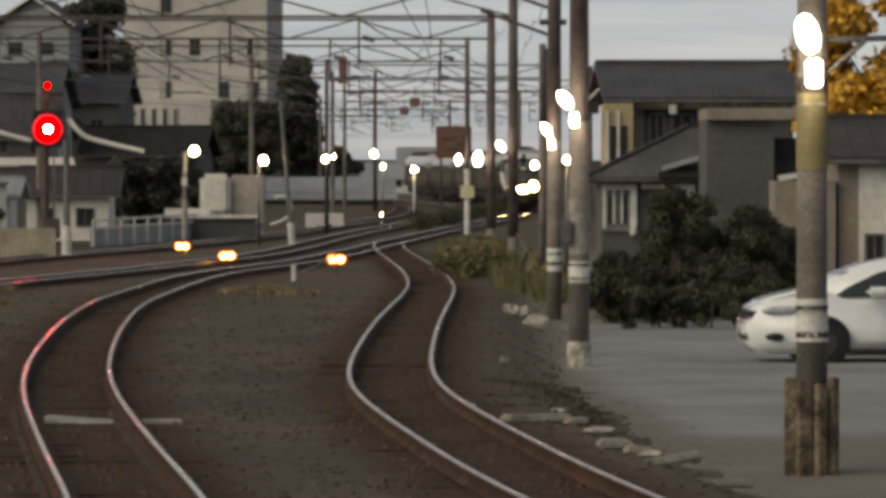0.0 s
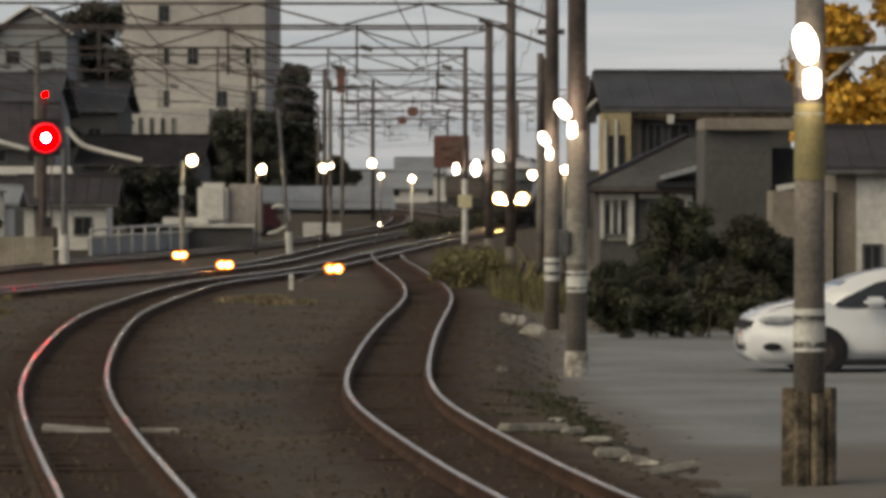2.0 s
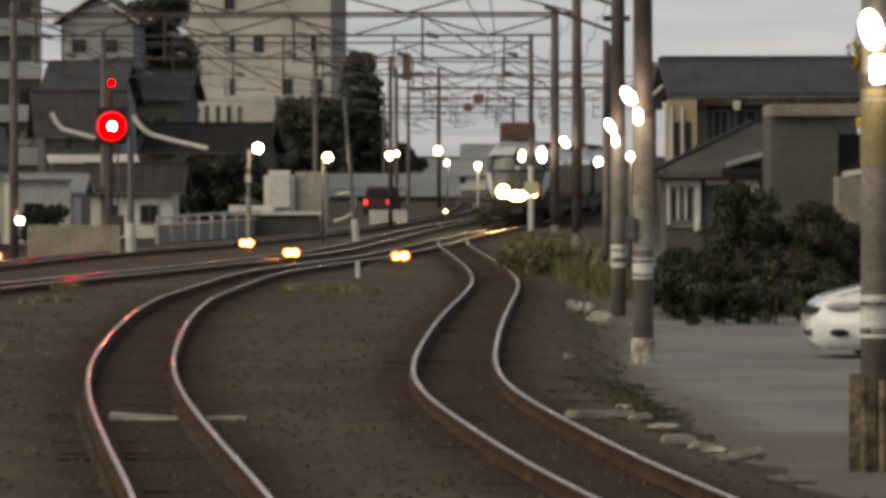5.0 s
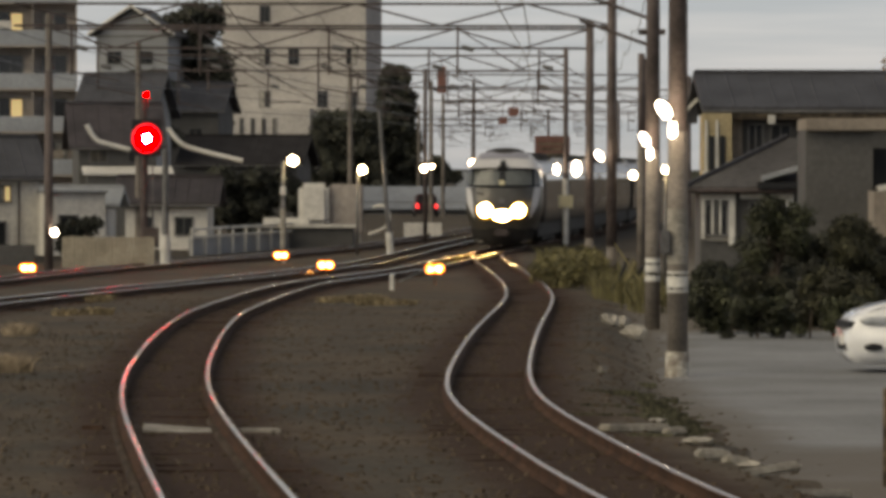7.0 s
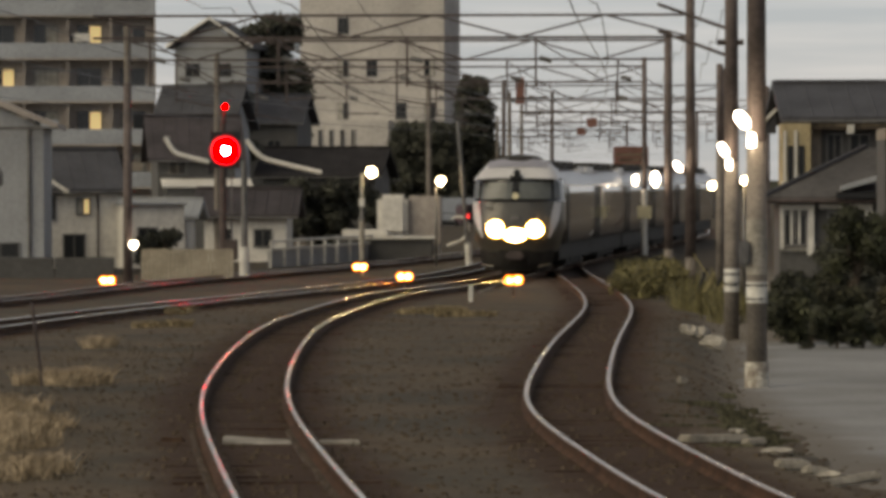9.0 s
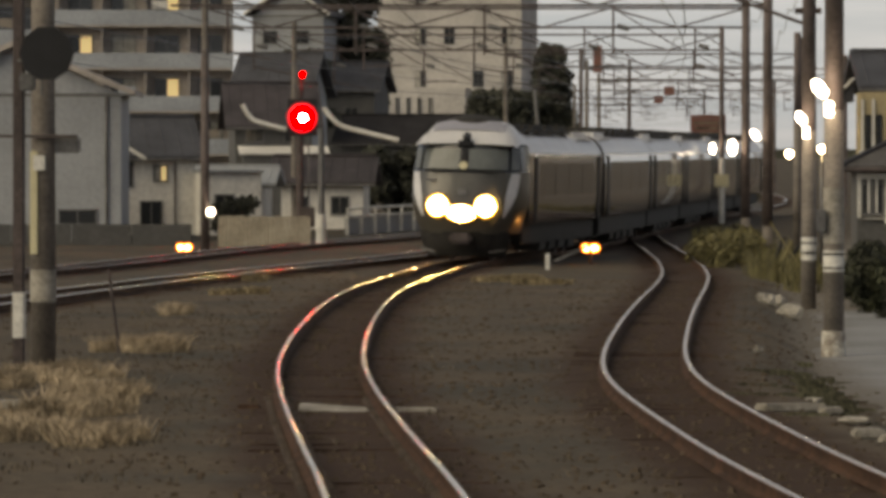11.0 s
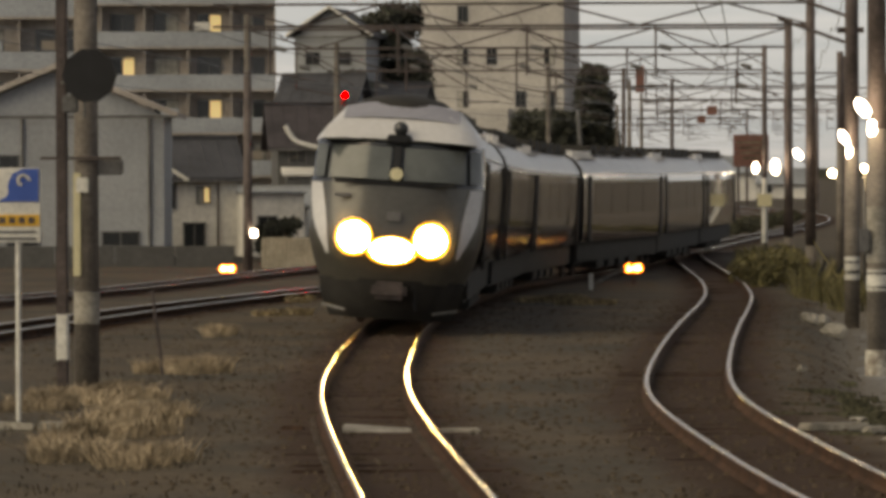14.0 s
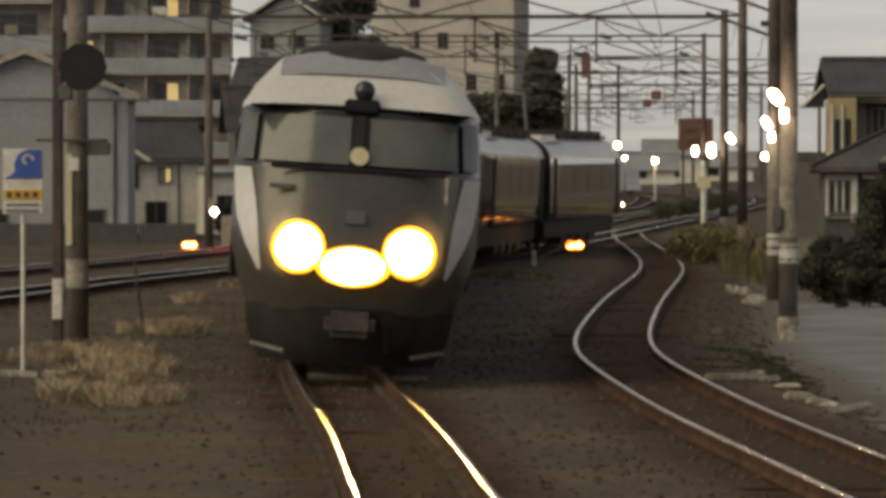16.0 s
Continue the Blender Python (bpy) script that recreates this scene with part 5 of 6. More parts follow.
part("foliage", leaves("foliage", clump_cloud(2.9, 0.7, 0.1, 0.75, 40, 0.16, 0.28, 0.0), 9000, 0.04), M_LEAF, p)
p = thing("striped_guard", "yellow and black striped guy-wire guard by the masts", "guard", pose(2.27, 138, -0.6))
for k in range(4):
    part("striped_rod", rod((-0.35 + 0.2 * k, 0, 0.2 + 0.08 * k), (-0.05 + 0.2 * k, 0.1, 1.0 - 0.1 * k), 0.045, n=8), M_YELLOW if k % 2 else M_BLACK, p)
part("stay_wire", rod((0.6, 0, -0.1), (-0.4, 0, 1.4), 0.02, n=6), M_YELLOW, p)
bank = thing("trackside_scrub", "olive-brown scrub growing between the far tracks", "scrub", pose(0, 0, -0.6))
mounds = []
for y in np.arange(246, 330, 1.6):
    xm = (np.interp(y, line_train[:, 1], line_train[:, 0]) + np.interp(y, line_left[:, 1], line_left[:, 0])) / 2
    r = 0.32 + 0.12 * rng.random()
    mounds.append((xm + 0.25 * rng.normal(), y, 0.35 + 0.25 * rng.random(), r * 1.3, r * 1.6, r))
part("foliage", leaves("foliage", mounds, 9000, 0.075), M_LEAFBROWN, bank)
for k in range(0, len(mounds), 5):
    x, y, z = mounds[k][:3]
    part("stem", rod((x, y, -0.2), (x + 0.05, y, z), 0.03, 0.015, n=5), M_BARK, bank)
weed_spots = []
for _ in range(80):
    y = 122 + 66 * rng.random()
    x = right_edge(y) + 0.3 + abs(rng.normal()) * 0.9
    weed_spots.append((x, y, ground_height(x, y)))
tagged(part("weeds", blades("weeds", weed_spots, 34, 0.6, 0.4), M_WEED), "fresh green weeds along the side track", "weeds", kind="stuff")
p = thing("weed_bush", "bushy green weeds around the mast feet", "shrub", pose(0.96, 150, -0.62))
part("foliage", leaves("foliage", clump_cloud(2.2, 10, 0.1, 0.85, 40, 0.25, 0.45, 0.3), 8000, 0.06), M_WEED, p)
dry = []
litter = []
for cx, cy, sx, sy, n in ((-6.78, 60.00, 0.4, 1.6, 20), (-6.68, 56.50, 0.4, 1.2, 14), (-7.81, 75.00, 0.5, 1.2, 22), (-5.63, 51.00, 0.3, 0.8, 8), (-8.25, 64.00, 0.45, 1.4, 10), (-6.43, 52.00, 0.4, 0.8, 7), (-9.14, 92.00, 0.35, 2.0, 5), (-7.74, 66.00, 0.35, 1.0, 8)):
    for _ in range(n):
        x, y = cx + rng.normal() * sx * 0.6, cy + rng.normal() * sy * 0.6
        dry.append((x, y, ground_height(x, y)))
tagged(part("dry_grass", blades("dry_grass", dry, 100, 0.2, 0.24, 0.7, 0.45), M_DRY), "dry straw-coloured grass tufts beside the loop track", "grass", kind="stuff")
gr = []
for cx, cy, n in ((-10.45, 125.00, 5), (-3.97, 124.00, 9), (-4.26, 123.00, 6), (-3.59, 120.00, 4), (-9.25, 108.00, 3)):
    for _ in range(n):
        x, y = cx + rng.normal() * 0.25, cy + rng.normal() * 0.8
        gr.append((x, y, ground_height(x, y)))
tagged(part("grass_tufts", blades("grass_tufts", gr, 70, 0.15, 0.3, 0.7), M_TUFT), "small yellowing grass tufts on the ballast", "grass", kind="stuff")
moss = [(1.5 + rng.normal() * 0.3, 66 + rng.normal() * 4) for _ in range(60)]
tagged(part("low_weeds", blades("low_weeds", [(x, y, ground_height(x, y)) for x, y in moss], 70, 0.028, 0.25, 0.6), M_MOSS), "low mossy green weeds by the yard edge", "weeds", kind="stuff")
for _ in range(420):
    y = 44 + 50 * rng.random() ** 1.3
    x = -5.6 - 0.03 * y + rng.normal() * 1.7
    if abs(x - np.interp(y, line_train[:, 1], line_train[:, 0])) > 1.1:
        litter.append((x, y, ground_height(x, y)))
for _ in range(60):
    y = 46 + 60 * rng.random()
    x = np.interp(y, line_side[:, 1], line_side[:, 0]) - 2.2 + rng.normal() * 0.8
    litter.append((x, y, ground_height(x, y)))
tagged(part("straw_litter", blades("straw_litter", litter, 6, 0.06, 0.3, 1.3, 0.6), M_LITTER), "thin straw litter strewn over the earth", "grass", kind="stuff")

# ---- the train ----
# cross-section of a car, right half, from the sill to the roof's middle (x, z)
SECTION = [(1.36, 1.0), (1.46, 1.15), (1.475, 1.7), (1.475, 2.5), (1.465, 2.92)]
ROOFLINE = [(1.465, 2.92), (1.38, 3.14), (1.2, 3.36), (0.95, 3.5), (0.5, 3.6), (0.0, 3.63)]


def loft(rings, close=False):
    """A skin over rings of equal length."""
    v = [p for r in rings for p in r]
    k = len(rings[0])
    f = []
    for i in range(len(rings) - 1):
        for j in range(k if close else k - 1):
            a, b = i * k + j, i * k + (j + 1) % k
            f.append((a, b, b + k, a + k))
    return v, f


def strip(name, prof, y0, y1, both=True):
    """Both flanks of a shell along the car."""
    bm = bmesh.new()
    for s in ((1, -1) if both else (1,)):
        ring = [[(s * x, y, z) for x, z in prof] for y in np.linspace(y0, y1, 5)]
        v, f = loft(ring)
        vs = [bm.verts.new(p) for p in v]
        for q in f:
            bm.faces.new([vs[i] for i in (q if s > 0 else q[::-1])])
    bmesh.ops.remove_doubles(bm, verts=bm.verts[:], dist=0.001)
    bmesh.ops.recalc_face_normals(bm, faces=bm.faces[:])
    return bm


def bogie(car, y):
    b = part("bogie", box((0, y, 0.5), (1.9, 2.6, 0.4), bevel=0.08), M_TRAINDARK, car)
    for dy in (-1.05, 1.05):
        for s in (-1, 1):
            part("wheel", rod((s * 0.5, y + dy, 0.43), (s * 0.62, y + dy, 0.43), 0.43, n=20), M_STEELDARK, b)


def coach(label, length, nose=0.0):
    """A coach; its nose, if any, points along -y. The origin lies on the rails at the middle."""
    c = thing("train_car", label, "train car", group="cars of the train")
    y0, y1 = -length / 2 + (nose or 0.13), length / 2 - 0.13
    smooth(part("side_shell", strip("side_shell", SECTION, y0, y1), M_TRAINBODY, c))
    smooth(part("roof", strip("roof", ROOFLINE, y0, y1), M_TRAINROOF, c))
    for y in ((y0, y1) if not nose else (y1,)):
        prof = [(x, z) for x, z in SECTION + ROOFLINE[1:]] + [(-x, z) for x, z in (SECTION + ROOFLINE[1:-1])[::-1]]
        part("end_wall", prism(prof, 0.06, None, pose(0, y - 0.03, 0)), M_TRAINDARK, c)
    part("gangway", box((0, length / 2, 2.1), (1.6, 0.7, 2.1), bevel=0.05), M_TRAINDARK, c, "black folded gangway")
    part("underframe", box((0, (y0 + y1) / 2, 0.72), (2.5, y1 - y0 - 0.4, 0.6), bevel=0.06), M_TRAINDARK, c)
    for k in range(4):
        part("equipment_box", box((0, y0 + (y1 - y0) * (0.3 + 0.13 * k), 0.45), (2.4, 1.6, 0.5), bevel=0.05), M_TRAINDARK, c)
    bogie(c, -length / 2 + 3.4)
    bogie(c, length / 2 - 3.4)
    n = 4
    for s in (-1, 1):
        for k in range(n):
            part("side_window", box((s * 1.46, y0 + 2.4 + (y1 - y0 - 4.4) * (k + 0.5) / n, 2.25), (0.05, (y1 - y0 - 4.4) / n - 0.12, 0.95), bevel=0.02), M_TRAINGLASS, c)
        for yd in (y0 + 1.3, y1 - 1.0):
            part("door", box((s * 1.468, yd, 1.95), (0.06, 0.62, 1.9), bevel=0.02), M_TRAINDARK, c, "black recessed door")
    span = y1 - y0
    fair = 0.84 if nose else 0.13
    part("roof_fairing", box((0, y0 + span * fair, 3.41), (2.5, span * 0.22, 0.42), bevel=0.19), M_TRAINROOF, c, "white rounded roof fairing")
    for k, long in enumerate((0.085, 0.085, 0.15, 0.12, 0.12)):
        at = (0.06, 0.17, 0.32, 0.48, 0.64)[k] if nose else (0.31, 0.42, 0.565, 0.73, 0.88)[k]
        part("roof_unit", box((0, y0 + span * at, 3.58), (2.2, span * long, 0.42), bevel=0.16), M_TRAINDARK, c, "black roof-mounted cooling unit")
    for s in (-1, 1):
        part("cantrail", rod((s * 1.452, y0 + 0.05, 2.96), (s * 1.452, y1 - 0.05, 2.96), 0.03, n=6), M_CHROME, c, "bright drip rail")
    return c


def lead_car(label):
    c = coach(label, 20.6, nose=3.0)
    L = -10.3
    # roof dome over the cab
    dome = [[(s, L + y, z) for s, z in prof] for y, prof in (
        (3.3, [(1.4, 3.2), (1.3, 3.36), (1.05, 3.56), (0.6, 3.66), (0, 3.68), (-0.6, 3.66), (-1.05, 3.56), (-1.3, 3.36), (-1.4, 3.2)]),
        (2.6, [(1.4, 3.2), (1.3, 3.4), (1.0, 3.72), (0.6, 3.88), (0, 3.95), (-0.6, 3.88), (-1.0, 3.72), (-1.3, 3.4), (-1.4, 3.2)]),
        (1.7, [(1.4, 3.2), (1.26, 3.42), (0.98, 3.74), (0.6, 3.82), (0, 3.86), (-0.6, 3.82), (-0.98, 3.74), (-1.26, 3.42), (-1.4, 3.2)]),
        (1.1, [(1.41, 3.18), (1.25, 3.4), (0.98, 3.52), (0.6, 3.54), (0, 3.55), (-0.6, 3.54), (-0.98, 3.52), (-1.25, 3.4), (-1.41, 3.18)]),
        (0.55, [(1.42, 3.1), (1.3, 3.16), (0.98, 3.18), (0.6, 3.19), (0, 3.2), (-0.6, 3.19), (-0.98, 3.18), (-1.3, 3.16), (-1.42, 3.1)]))]
    v, f = loft(dome)
    smooth(part("cab_roof", raw("cab_roof", v, [q[::-1] for q in f]), M_TRAINROOF, c, "silver-white cab roof"))
    pv, pf = loft([[(x, L + y - 0.03, z + 0.012) for x, z in prof] for y, prof in (
        (1.12, [(-1.0, 3.5), (-0.6, 3.555), (0, 3.565), (0.6, 3.555), (1.0, 3.5)]), (1.68, [(-0.98, 3.735), (-0.6, 3.815), (0, 3.855), (0.6, 3.815), (0.98, 3.735)]))])
    smooth(part("roof_panel", raw("roof_panel", pv, pf), M_TRAINPANEL, c, "lavender-grey roof panel"))
    smooth(part("roof_dome", ball((0, L + 2.3, 3.76), 1.0, s=(0.82, 0.85, 0.235), n=24), M_TRAINDARK, c, "black roof dome"))
    # face below the roof, wrapping round to the flanks
    face = []
    for z, y, w in ((3.14, 0.58, 1.42), (2.42, 0.22, 1.47), (1.9, 0.08, 1.475), (1.5, 0.0, 1.46), (1.1, 0.04, 1.36), (0.75, 0.16, 1.22)):
        ring = []
        for a in np.linspace(-1, 1, 17):
            ring.append((w * math.copysign(abs(a) ** 0.9, a), L + y + 0.75 * abs(a) ** 3.2, z))
        face.append([(-w, L + 3.02, z)] + ring + [(w, L + 3.02, z)])
    v, f = loft(face[1:])
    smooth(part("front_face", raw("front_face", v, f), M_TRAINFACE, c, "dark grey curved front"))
    v, f = loft(face[:2])
    smooth(part("screen_band", raw("screen_band", v, f), M_SCREENBAND, c, "black band round the windscreen"))
    # windscreen band a little proud of the face
    for x0, x1, name in ((-0.78, -0.06, "windscreen"), (0.06, 0.78, "windscreen"), (-0.98, -0.84, "side_screen"), (0.84, 0.98, "side_screen")):
        ring = []
        for z, y, w in ((3.06, 0.5, 1.425), (2.5, 0.22, 1.468)):
            ring.append([(w * math.copysign(abs(a) ** 0.9, a), L + y + 0.75 * abs(a) ** 3.2 - 0.02 + (0.02 if z > 3 else 0.02), z) for a in np.linspace(x0, x1, 7)])
        v, f = loft(ring)
        smooth(part(name, raw(name, [(x, y - 0.02, z) for x, y, z in v], f), M_SCREEN, c, "windscreen glass paled for reflected sky"))
    part("centre_post", box((0, L + 0.34, 2.78), (0.14, 0.08, 0.66), rx=-26, bevel=0.02), M_BLACK, c)
    part("wiper_panel", box((0, L + 0.2, 2.44), (2.1, 0.05, 0.06), bevel=0.02), M_BLACK, c)
    bm = bmesh.new()
    bmesh.ops.create_cone(bm, cap_ends=True, segments=18, radius1=0.11, radius2=0.11, depth=0.04, matrix=pose(0, L + 0.2, 2.6, 75))
    part("emblem", bm, M_SIGNCREAM, c, "round pale emblem")
    part("horn_housing", box((0, L + 0.62, 3.2), (0.42, 0.3, 0.16), bevel=0.03), M_BLACK, c)
    smooth(part("roof_lamp", ball((0.02, L + 0.6, 3.38), 0.13, s=(1.0, 0.8, 1), n=14), M_GLASS, c, "dark roof-mounted lamp"))
    # white curved corner stripes
    for s in (-1, 1):
        ring = []
        for z, y, w, x0, x1 in ((2.4, 0.21, 1.472, 0.85, 1.0), (2.1, 0.13, 1.476, 0.8, 0.985), (1.8, 0.06, 1.474, 0.765, 0.95), (1.5, 0.0, 1.462, 0.748, 0.87), (1.2, 0.03, 1.39, 0.762, 0.79)):
            ring.append([(s * w * a ** 0.9, L + y + 0.75 * a ** 3.2 - 0.015, z) for a in np.linspace(x0, x1, 5)])
        v, f = loft(ring)
        smooth(part("corner_stripe", raw("corner_stripe", v, f), M_TRAINROOF, c, "white curved corner stripe"))
    # lamps behind fine added louvres that cut ground spill and throw light ahead
    def lamp(x, z, wide, tall, name):
        oval = Matrix.Diagonal((wide, 1, tall, 1))
        place = pose(x, L - 0.02, z) @ oval @ pose(0, 0, 0, 90)
        h = bmesh.new()
        bmesh.ops.create_cone(h, cap_ends=False, segments=28, radius1=1.02, radius2=1.02, depth=0.2, matrix=place)
        h = part(name, h, M_TRAINDARK, c, "dark lamp rim")
        # glowing ring added as the yellow halo round the lamp
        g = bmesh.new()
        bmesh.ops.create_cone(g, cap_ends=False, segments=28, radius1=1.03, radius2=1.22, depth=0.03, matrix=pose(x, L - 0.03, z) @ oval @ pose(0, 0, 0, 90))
        part("halo_ring", g, L_HEADHALO, h, "warm halo ring added round the lamp")
        g = bmesh.new()
        bmesh.ops.create_cone(g, cap_ends=True, segments=28, radius1=1.0, radius2=1.0, depth=0.012, matrix=pose(x, L + 0.0, z) @ oval @ pose(0, 0, 0, 90))
        part("headlight", g, L_HEAD, h, "glowing headlight")
        g = bmesh.new()
        n = int(2 * tall / 0.024)
        for k in range(1, n):
            dz = -tall + 2 * tall * k / n
            box((x, L - 0.065, z + dz), (2 * wide * math.sqrt(1 - (dz / tall) ** 2), 0.105, 0.0016), g)
        n = int(2 * wide / 0.036)
        for k in range(1, n):
            dx = -wide + 2 * wide * k / n
            box((x + dx, L - 0.065, z), (0.0016, 0.1, 2 * tall * math.sqrt(1 - (dx / wide) ** 2)), g)
        part("louvre", g, M_TRAINDARK, h, "fine dark louvre added to cut light spill")
        return h

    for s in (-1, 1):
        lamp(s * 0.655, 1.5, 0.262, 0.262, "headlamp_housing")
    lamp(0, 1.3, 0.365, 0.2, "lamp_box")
    part("marker_plate", box((-0.9, L + 0.2, 2.2), (0.28, 0.06, 0.06)), M_STEEL, c)
    part("name_plate", box((0, L + 0.02, 1.88), (0.24, 0.05, 0.16), bevel=0.01), M_STEEL, c)
    # skirt, coupler and obstacle guard
    sk = [[(w * a, L + y + 0.7 * abs(a) ** 2.6, z) for a in np.linspace(-1, 1, 13)] for z, y, w in ((0.8, 0.1, 1.25), (0.45, 0.22, 1.2), (0.12, 0.5, 1.05))]
    v, f = loft(sk)
    smooth(part("skirt", raw("skirt", v, f), M_TRAINDARK, c, "dark obstacle skirt"))
    part("coupler_cover", box((0, L - 0.02, 0.62), (0.6, 0.5, 0.3), bevel=0.08), M_STEELDARK, c)
    for s in (-1, 1):
        part("step_iron", rod((s * 0.75, L + 0.25, 0.25), (s * 1.15, L + 0.5, 0.32), 0.03, n=6), M_STEEL, c)
    part("hose", rod((0.4, L + 0.12, 0.7), (0.45, L + 0.2, 0.3), 0.03, n=6), M_TYRE, c)
    return c


first_car = lead_car("silver-roofed express driving car with glowing headlights and dark sides")
cars = [(first_car, 20.6)]
middle = coach("dark-sided express coach with a silver-white roof", 20.0)
cars.append((middle, 20.0))
for _ in range(4):
    cars.append((copy_thing(middle, Matrix()), 20.0))

# ---- the parked white car ----


def parked_car():
    c = thing("parked_car", "white family car parked on the asphalt yard", "car", pose(4.64 + 2.59, 86, -0.555, 0, 0, 6))
    # side outline (x from the nose, z); the nose points to -x
    low = [(-2.33, 0.17), (-2.44, 0.34), (-2.44, 0.6), (-2.37, 0.82), (-2.22, 0.95), (-1.95, 1.05), (-1.5, 1.15), (-1.22, 1.15), (-0.95, 1.0), (2.2, 1.06), (2.38, 0.9), (2.4, 0.4), (2.3, 0.16), (-2.2, 0.14)]
    cab = [(-1.45, 0.95), (-1.4, 1.14), (-0.95, 1.4), (-0.5, 1.57), (0.08, 1.68), (0.8, 1.72), (1.6, 1.67), (2.05, 1.52), (2.32, 0.95)]

    def shell(outline, half, tuck):
        bm = prism(outline, 2 * half, None, pose(0, -half, 0))
        for v in bm.verts:
            v.co.y *= 1 - tuck * max(0, (v.co.z - 0.6)) - (0.1 if abs(v.co.x) > 2.2 else 0)
        bmesh.ops.bevel(bm, geom=bm.edges[:], offset=0.05, segments=2, affect="EDGES")
        return bm

    smooth(part("body", shell(low, 0.9, 0.03), M_CARWHITE, c, "glossy white bodywork"))
    smooth(part("cabin", shell(cab, 0.84, 0.14), M_CARWHITE, c))
    for s in (-1, 1):
        y = s * 0.835
        for prof in ([(-1.15, 1.03), (-0.9, 1.2), (-0.4, 1.43), (0.0, 1.53), (0.15, 1.55), (0.15, 1.04)], [(0.22, 1.04), (0.22, 1.56), (0.9, 1.58), (1.2, 1.56), (1.2, 1.07)], [(1.27, 1.08), (1.27, 1.55), (1.75, 1.48), (2.0, 1.15)]):
            bm = prism(prof, 0.03, None, pose(0, -0.015, 0))
            for v in bm.verts:
                v.co.y = v.co.y + y * (1 - 0.14 * max(0, v.co.z - 0.6)) + s * 0.012
            part("side_window", bm, M_GLASS, c)
        for x in (-1.27, 1.4):
            part("wheel_arch", rod((x, s * 0.903, 0.35), (x, s * 0.6, 0.35), 0.4, n=24), M_BLACK, c)
            w = part("wheel", rod((x, s * 0.915, 0.32), (x, s * 0.7, 0.32), 0.32, n=24), M_TYRE, c)
            part("rim", rod((x, s * 0.925, 0.32), (x, s * 0.8, 0.32), 0.19, n=16), M_STEELDARK, w)
        m = part("door_mirror", box((-0.45, s * 1.0, 1.13), (0.36, 0.2, 0.17), bevel=0.06), M_CARWHITE, c)
        smooth(part("headlamp", ball((-1.98, s * 0.84, 0.84), 0.26, s=(1.25, 0.28, 0.3), n=14), M_CARLENS, c, "clear headlamp with a bright reflector"))
        part("fog_lamp", ball((-2.08, s * 0.86, 0.42), 0.14, s=(1.1, 0.45, 0.45), n=12), M_BLACK, c)
        for x in (0.05, 1.05):
            part("door_handle", box((x, s * 0.9, 0.98), (0.18, 0.03, 0.035), bevel=0.01), M_CHROME, c)
        # black sill strip doubles as the ground shadow under the body
        part("sill_shadow_strip", box((0, s * 0.88, 0.17), (2.0, 0.06, 0.1), bevel=0.02), M_TYRE, c)
    bm = prism([(-0.68, 0), (0.68, 0), (0.6, 0.52), (-0.6, 0.52)], 0.02, None, pose(-1.3, 0, 1.18) @ pose(0, 0, 0, 0, 0, -90) @ pose(0, 0, 0, -58))
    part("windscreen", bm, M_GLASS, c)
    part("grille", box((-2.36, 0, 0.76), (0.12, 1.5, 0.12), bevel=0.02), M_BLACK, c)
    part("grille_bar", box((-2.44, 0, 0.7), (0.03, 1.02, 0.03)), M_CHROME, c)
    part("lower_intake", box((-2.4, 0, 0.42), (0.08, 0.9, 0.14), bevel=0.02), M_BLACK, c)
    part("number_plate", box((-2.45, 0, 0.52), (0.02, 0.33, 0.16)), M_WHITE, c)


parked_car()

# ---- the dark red car driving past beyond the crossing ----
red_car = thing("moving_car", "dark red boxy car with red tail lamps on the road beyond", "car", pose(-8.38, 262, -0.63))
part("body", box((0, 0, 0.62), (1.62, 3.3, 0.7), bevel=0.12), M_CARRED, red_car)
part("cabin", box((0, 0.1, 1.25), (1.45, 2.8, 0.75), bevel=0.14), M_CARRED, red_car)
part("rear_window", box((0, -1.31, 1.3), (1.2, 0.04, 0.45), bevel=0.02), M_GLASS, red_car)
for s in (-1, 1):
    part("tail_lamp", box((s * 0.655, -1.66, 0.8), (0.18, 0.05, 0.28), bevel=0.02), L_TAIL, red_car, "glowing red tail lamp")
    for y in (-1.05, 1.05):
        part("wheel", rod((s * 0.72, y, 0.29), (s * 0.82, y, 0.29), 0.29, n=16), M_TYRE, red_car)
part("roof_edge", box((0, 0.1, 1.63), (1.3, 2.5, 0.05), bevel=0.02), M_STEEL, red_car)
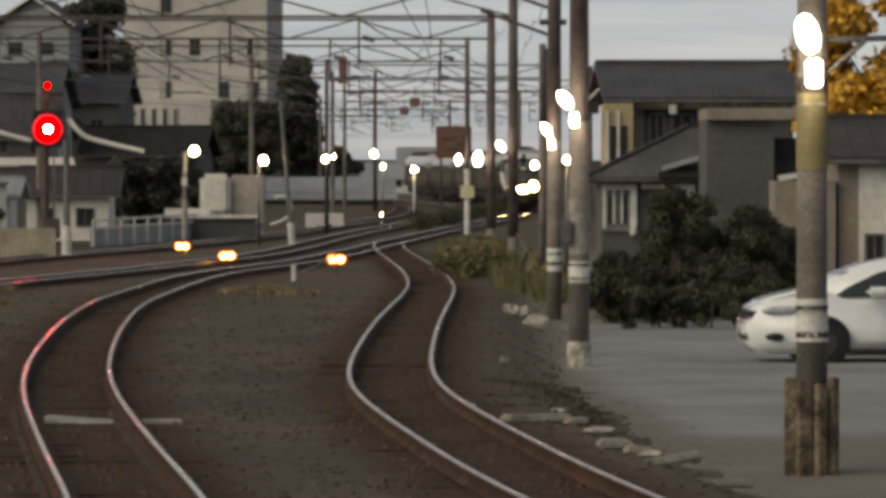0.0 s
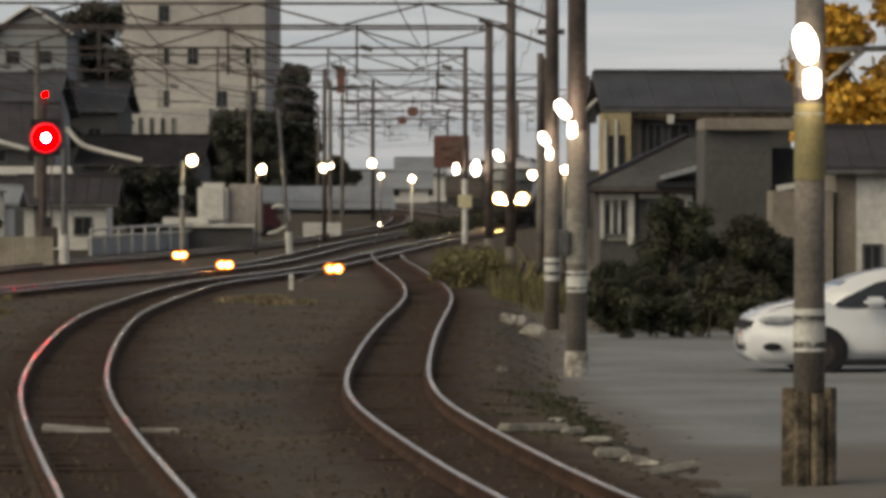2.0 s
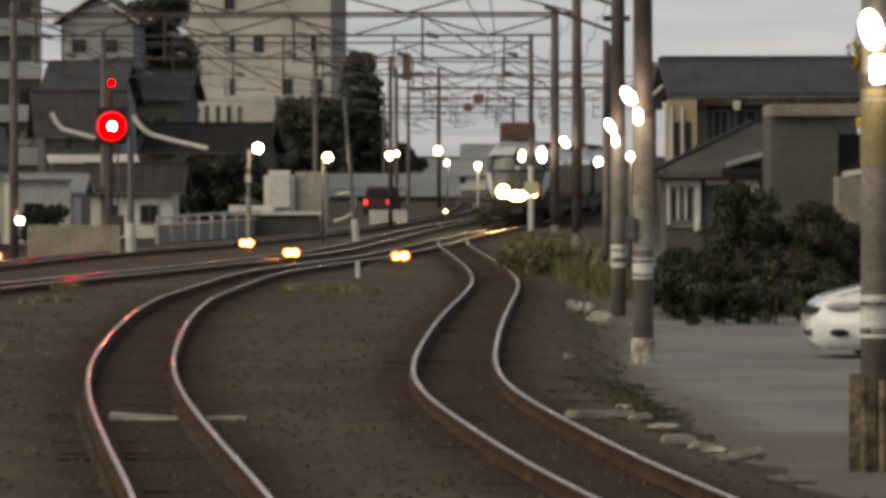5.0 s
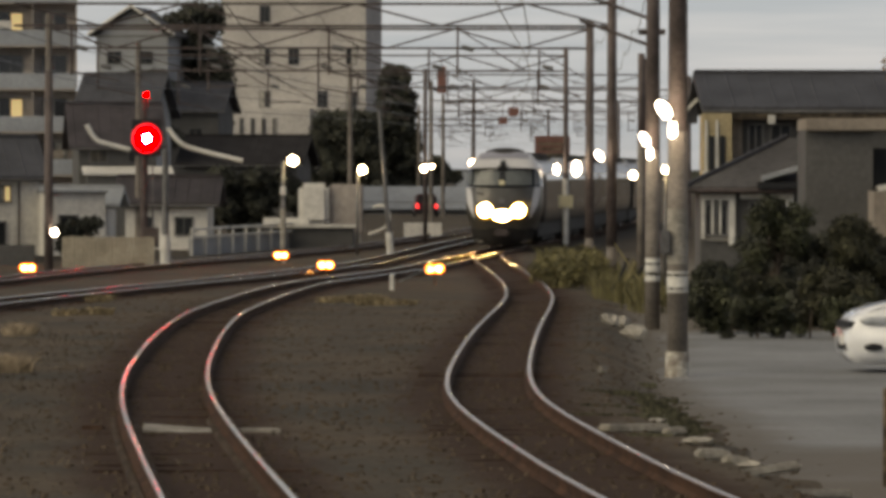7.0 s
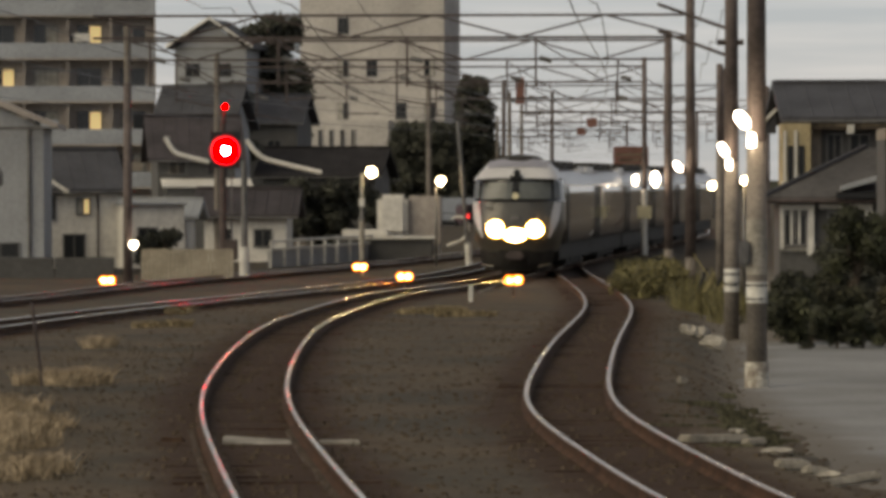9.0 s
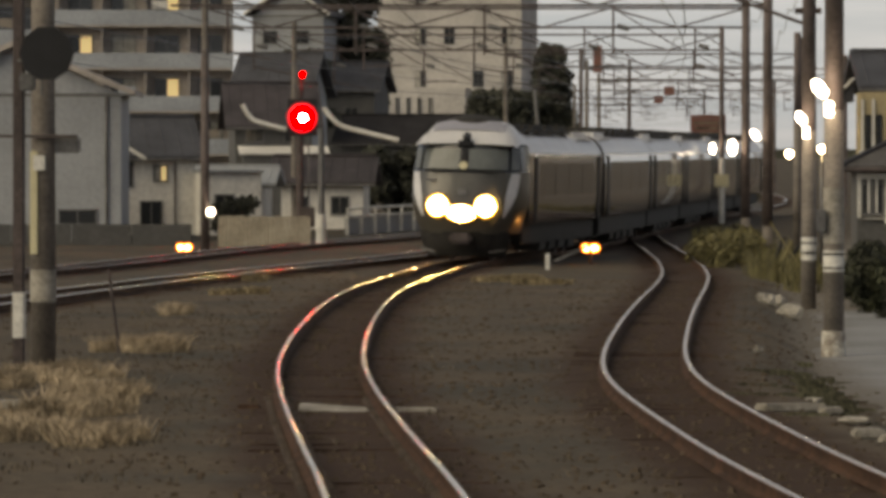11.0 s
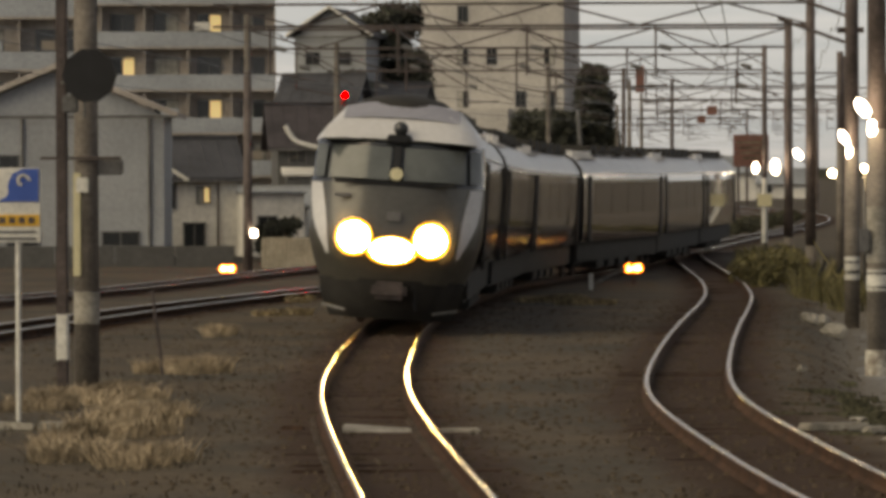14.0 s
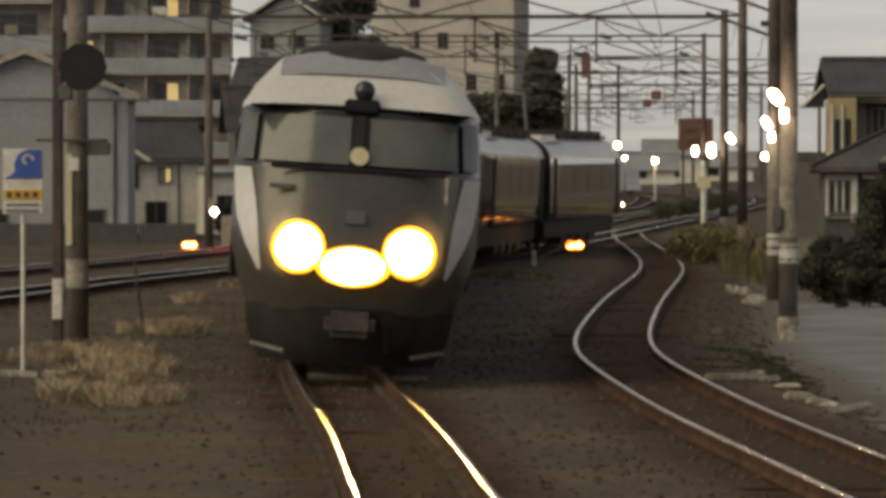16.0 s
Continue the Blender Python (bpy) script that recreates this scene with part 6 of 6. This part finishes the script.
part("bumper", box((0, -1.66, 0.42), (1.6, 0.1, 0.22), bevel=0.03), M_BLACK, red_car)

# ---- what moves ----
arc = np.concatenate([[0], np.cumsum(np.linalg.norm(np.diff(line_train, axis=0), axis=1))])
# seconds and how far off the train's front stands along the line's depth
FRONT = [(0, 335), (1.75, 305), (3.5, 273), (5.2, 243), (6.5, 221), (7, 212), (7.5, 204), (8, 196), (8.2, 192.5), (9.2, 174.5), (10.3, 156), (11, 145.5), (11.75, 132), (12.5, 118), (13.5, 99), (14.0, 91), (14.5, 82.5), (15.0, 74.5), (15.5, 65.3), (16, 54.6)]


def on_line(s):
    x, y = np.interp(s, arc, line_train[:, 0]), np.interp(s, arc, line_train[:, 1])
    return Vector((x, y, fall(y)))


def motions():
    ts = np.arange(0, 16.01, 0.25)
    front = np.interp(np.interp(ts, [a for a, _ in FRONT], [b for _, b in FRONT]), line_train[:, 1], arc)
    back = 0.0
    for car, length in cars:
        rows = []
        for t, s in zip(ts, front):
            sway = np.interp(s, [float(np.interp(q, line_train[:, 1], arc)) for q in (48, 66, 75, 90)], [0.2, 0.17, 0.03, 0.0])
            a, b = on_line(s + back + 3.4), on_line(s + back + length - 3.4)
            d = b - a
            mid = (a + b) / 2
            cant = 3.6 * min(max((170 - mid.y) / 40, 0), 1)
            mid.x += sway - 0.025 * cant
            rows.append((t, pose(*mid, math.degrees(math.atan2(d.z, d.xy.length)), cant, math.degrees(math.atan2(-d.x, d.y)))))
        walk(car, rows)
        back += length
    rows = []
    for t, x, y, turn in ((0, -10.92, 262.00, -70), (1.6, -10.48, 262.00, -70), (2.4, -8.38, 262.00, -70), (3.0, -7.56, 262.00, -60), (3.5, -7.17, 264.00, -35), (4.2, -6.4, 270.00, -12), (5.2, -7.15, 310.00, -8), (6.4, -7.7, 362.00, 0), (7.1, -8.15, 374.00, 5), (8.2, -9.69, 382.00, 10), (11, -12.82, 388.00, 40), (16, -19.97, 392.00, 60)):
        rows.append((t, pose(x, y, -0.63, 0, 0, turn)))
    walk(red_car, rows)


motions()
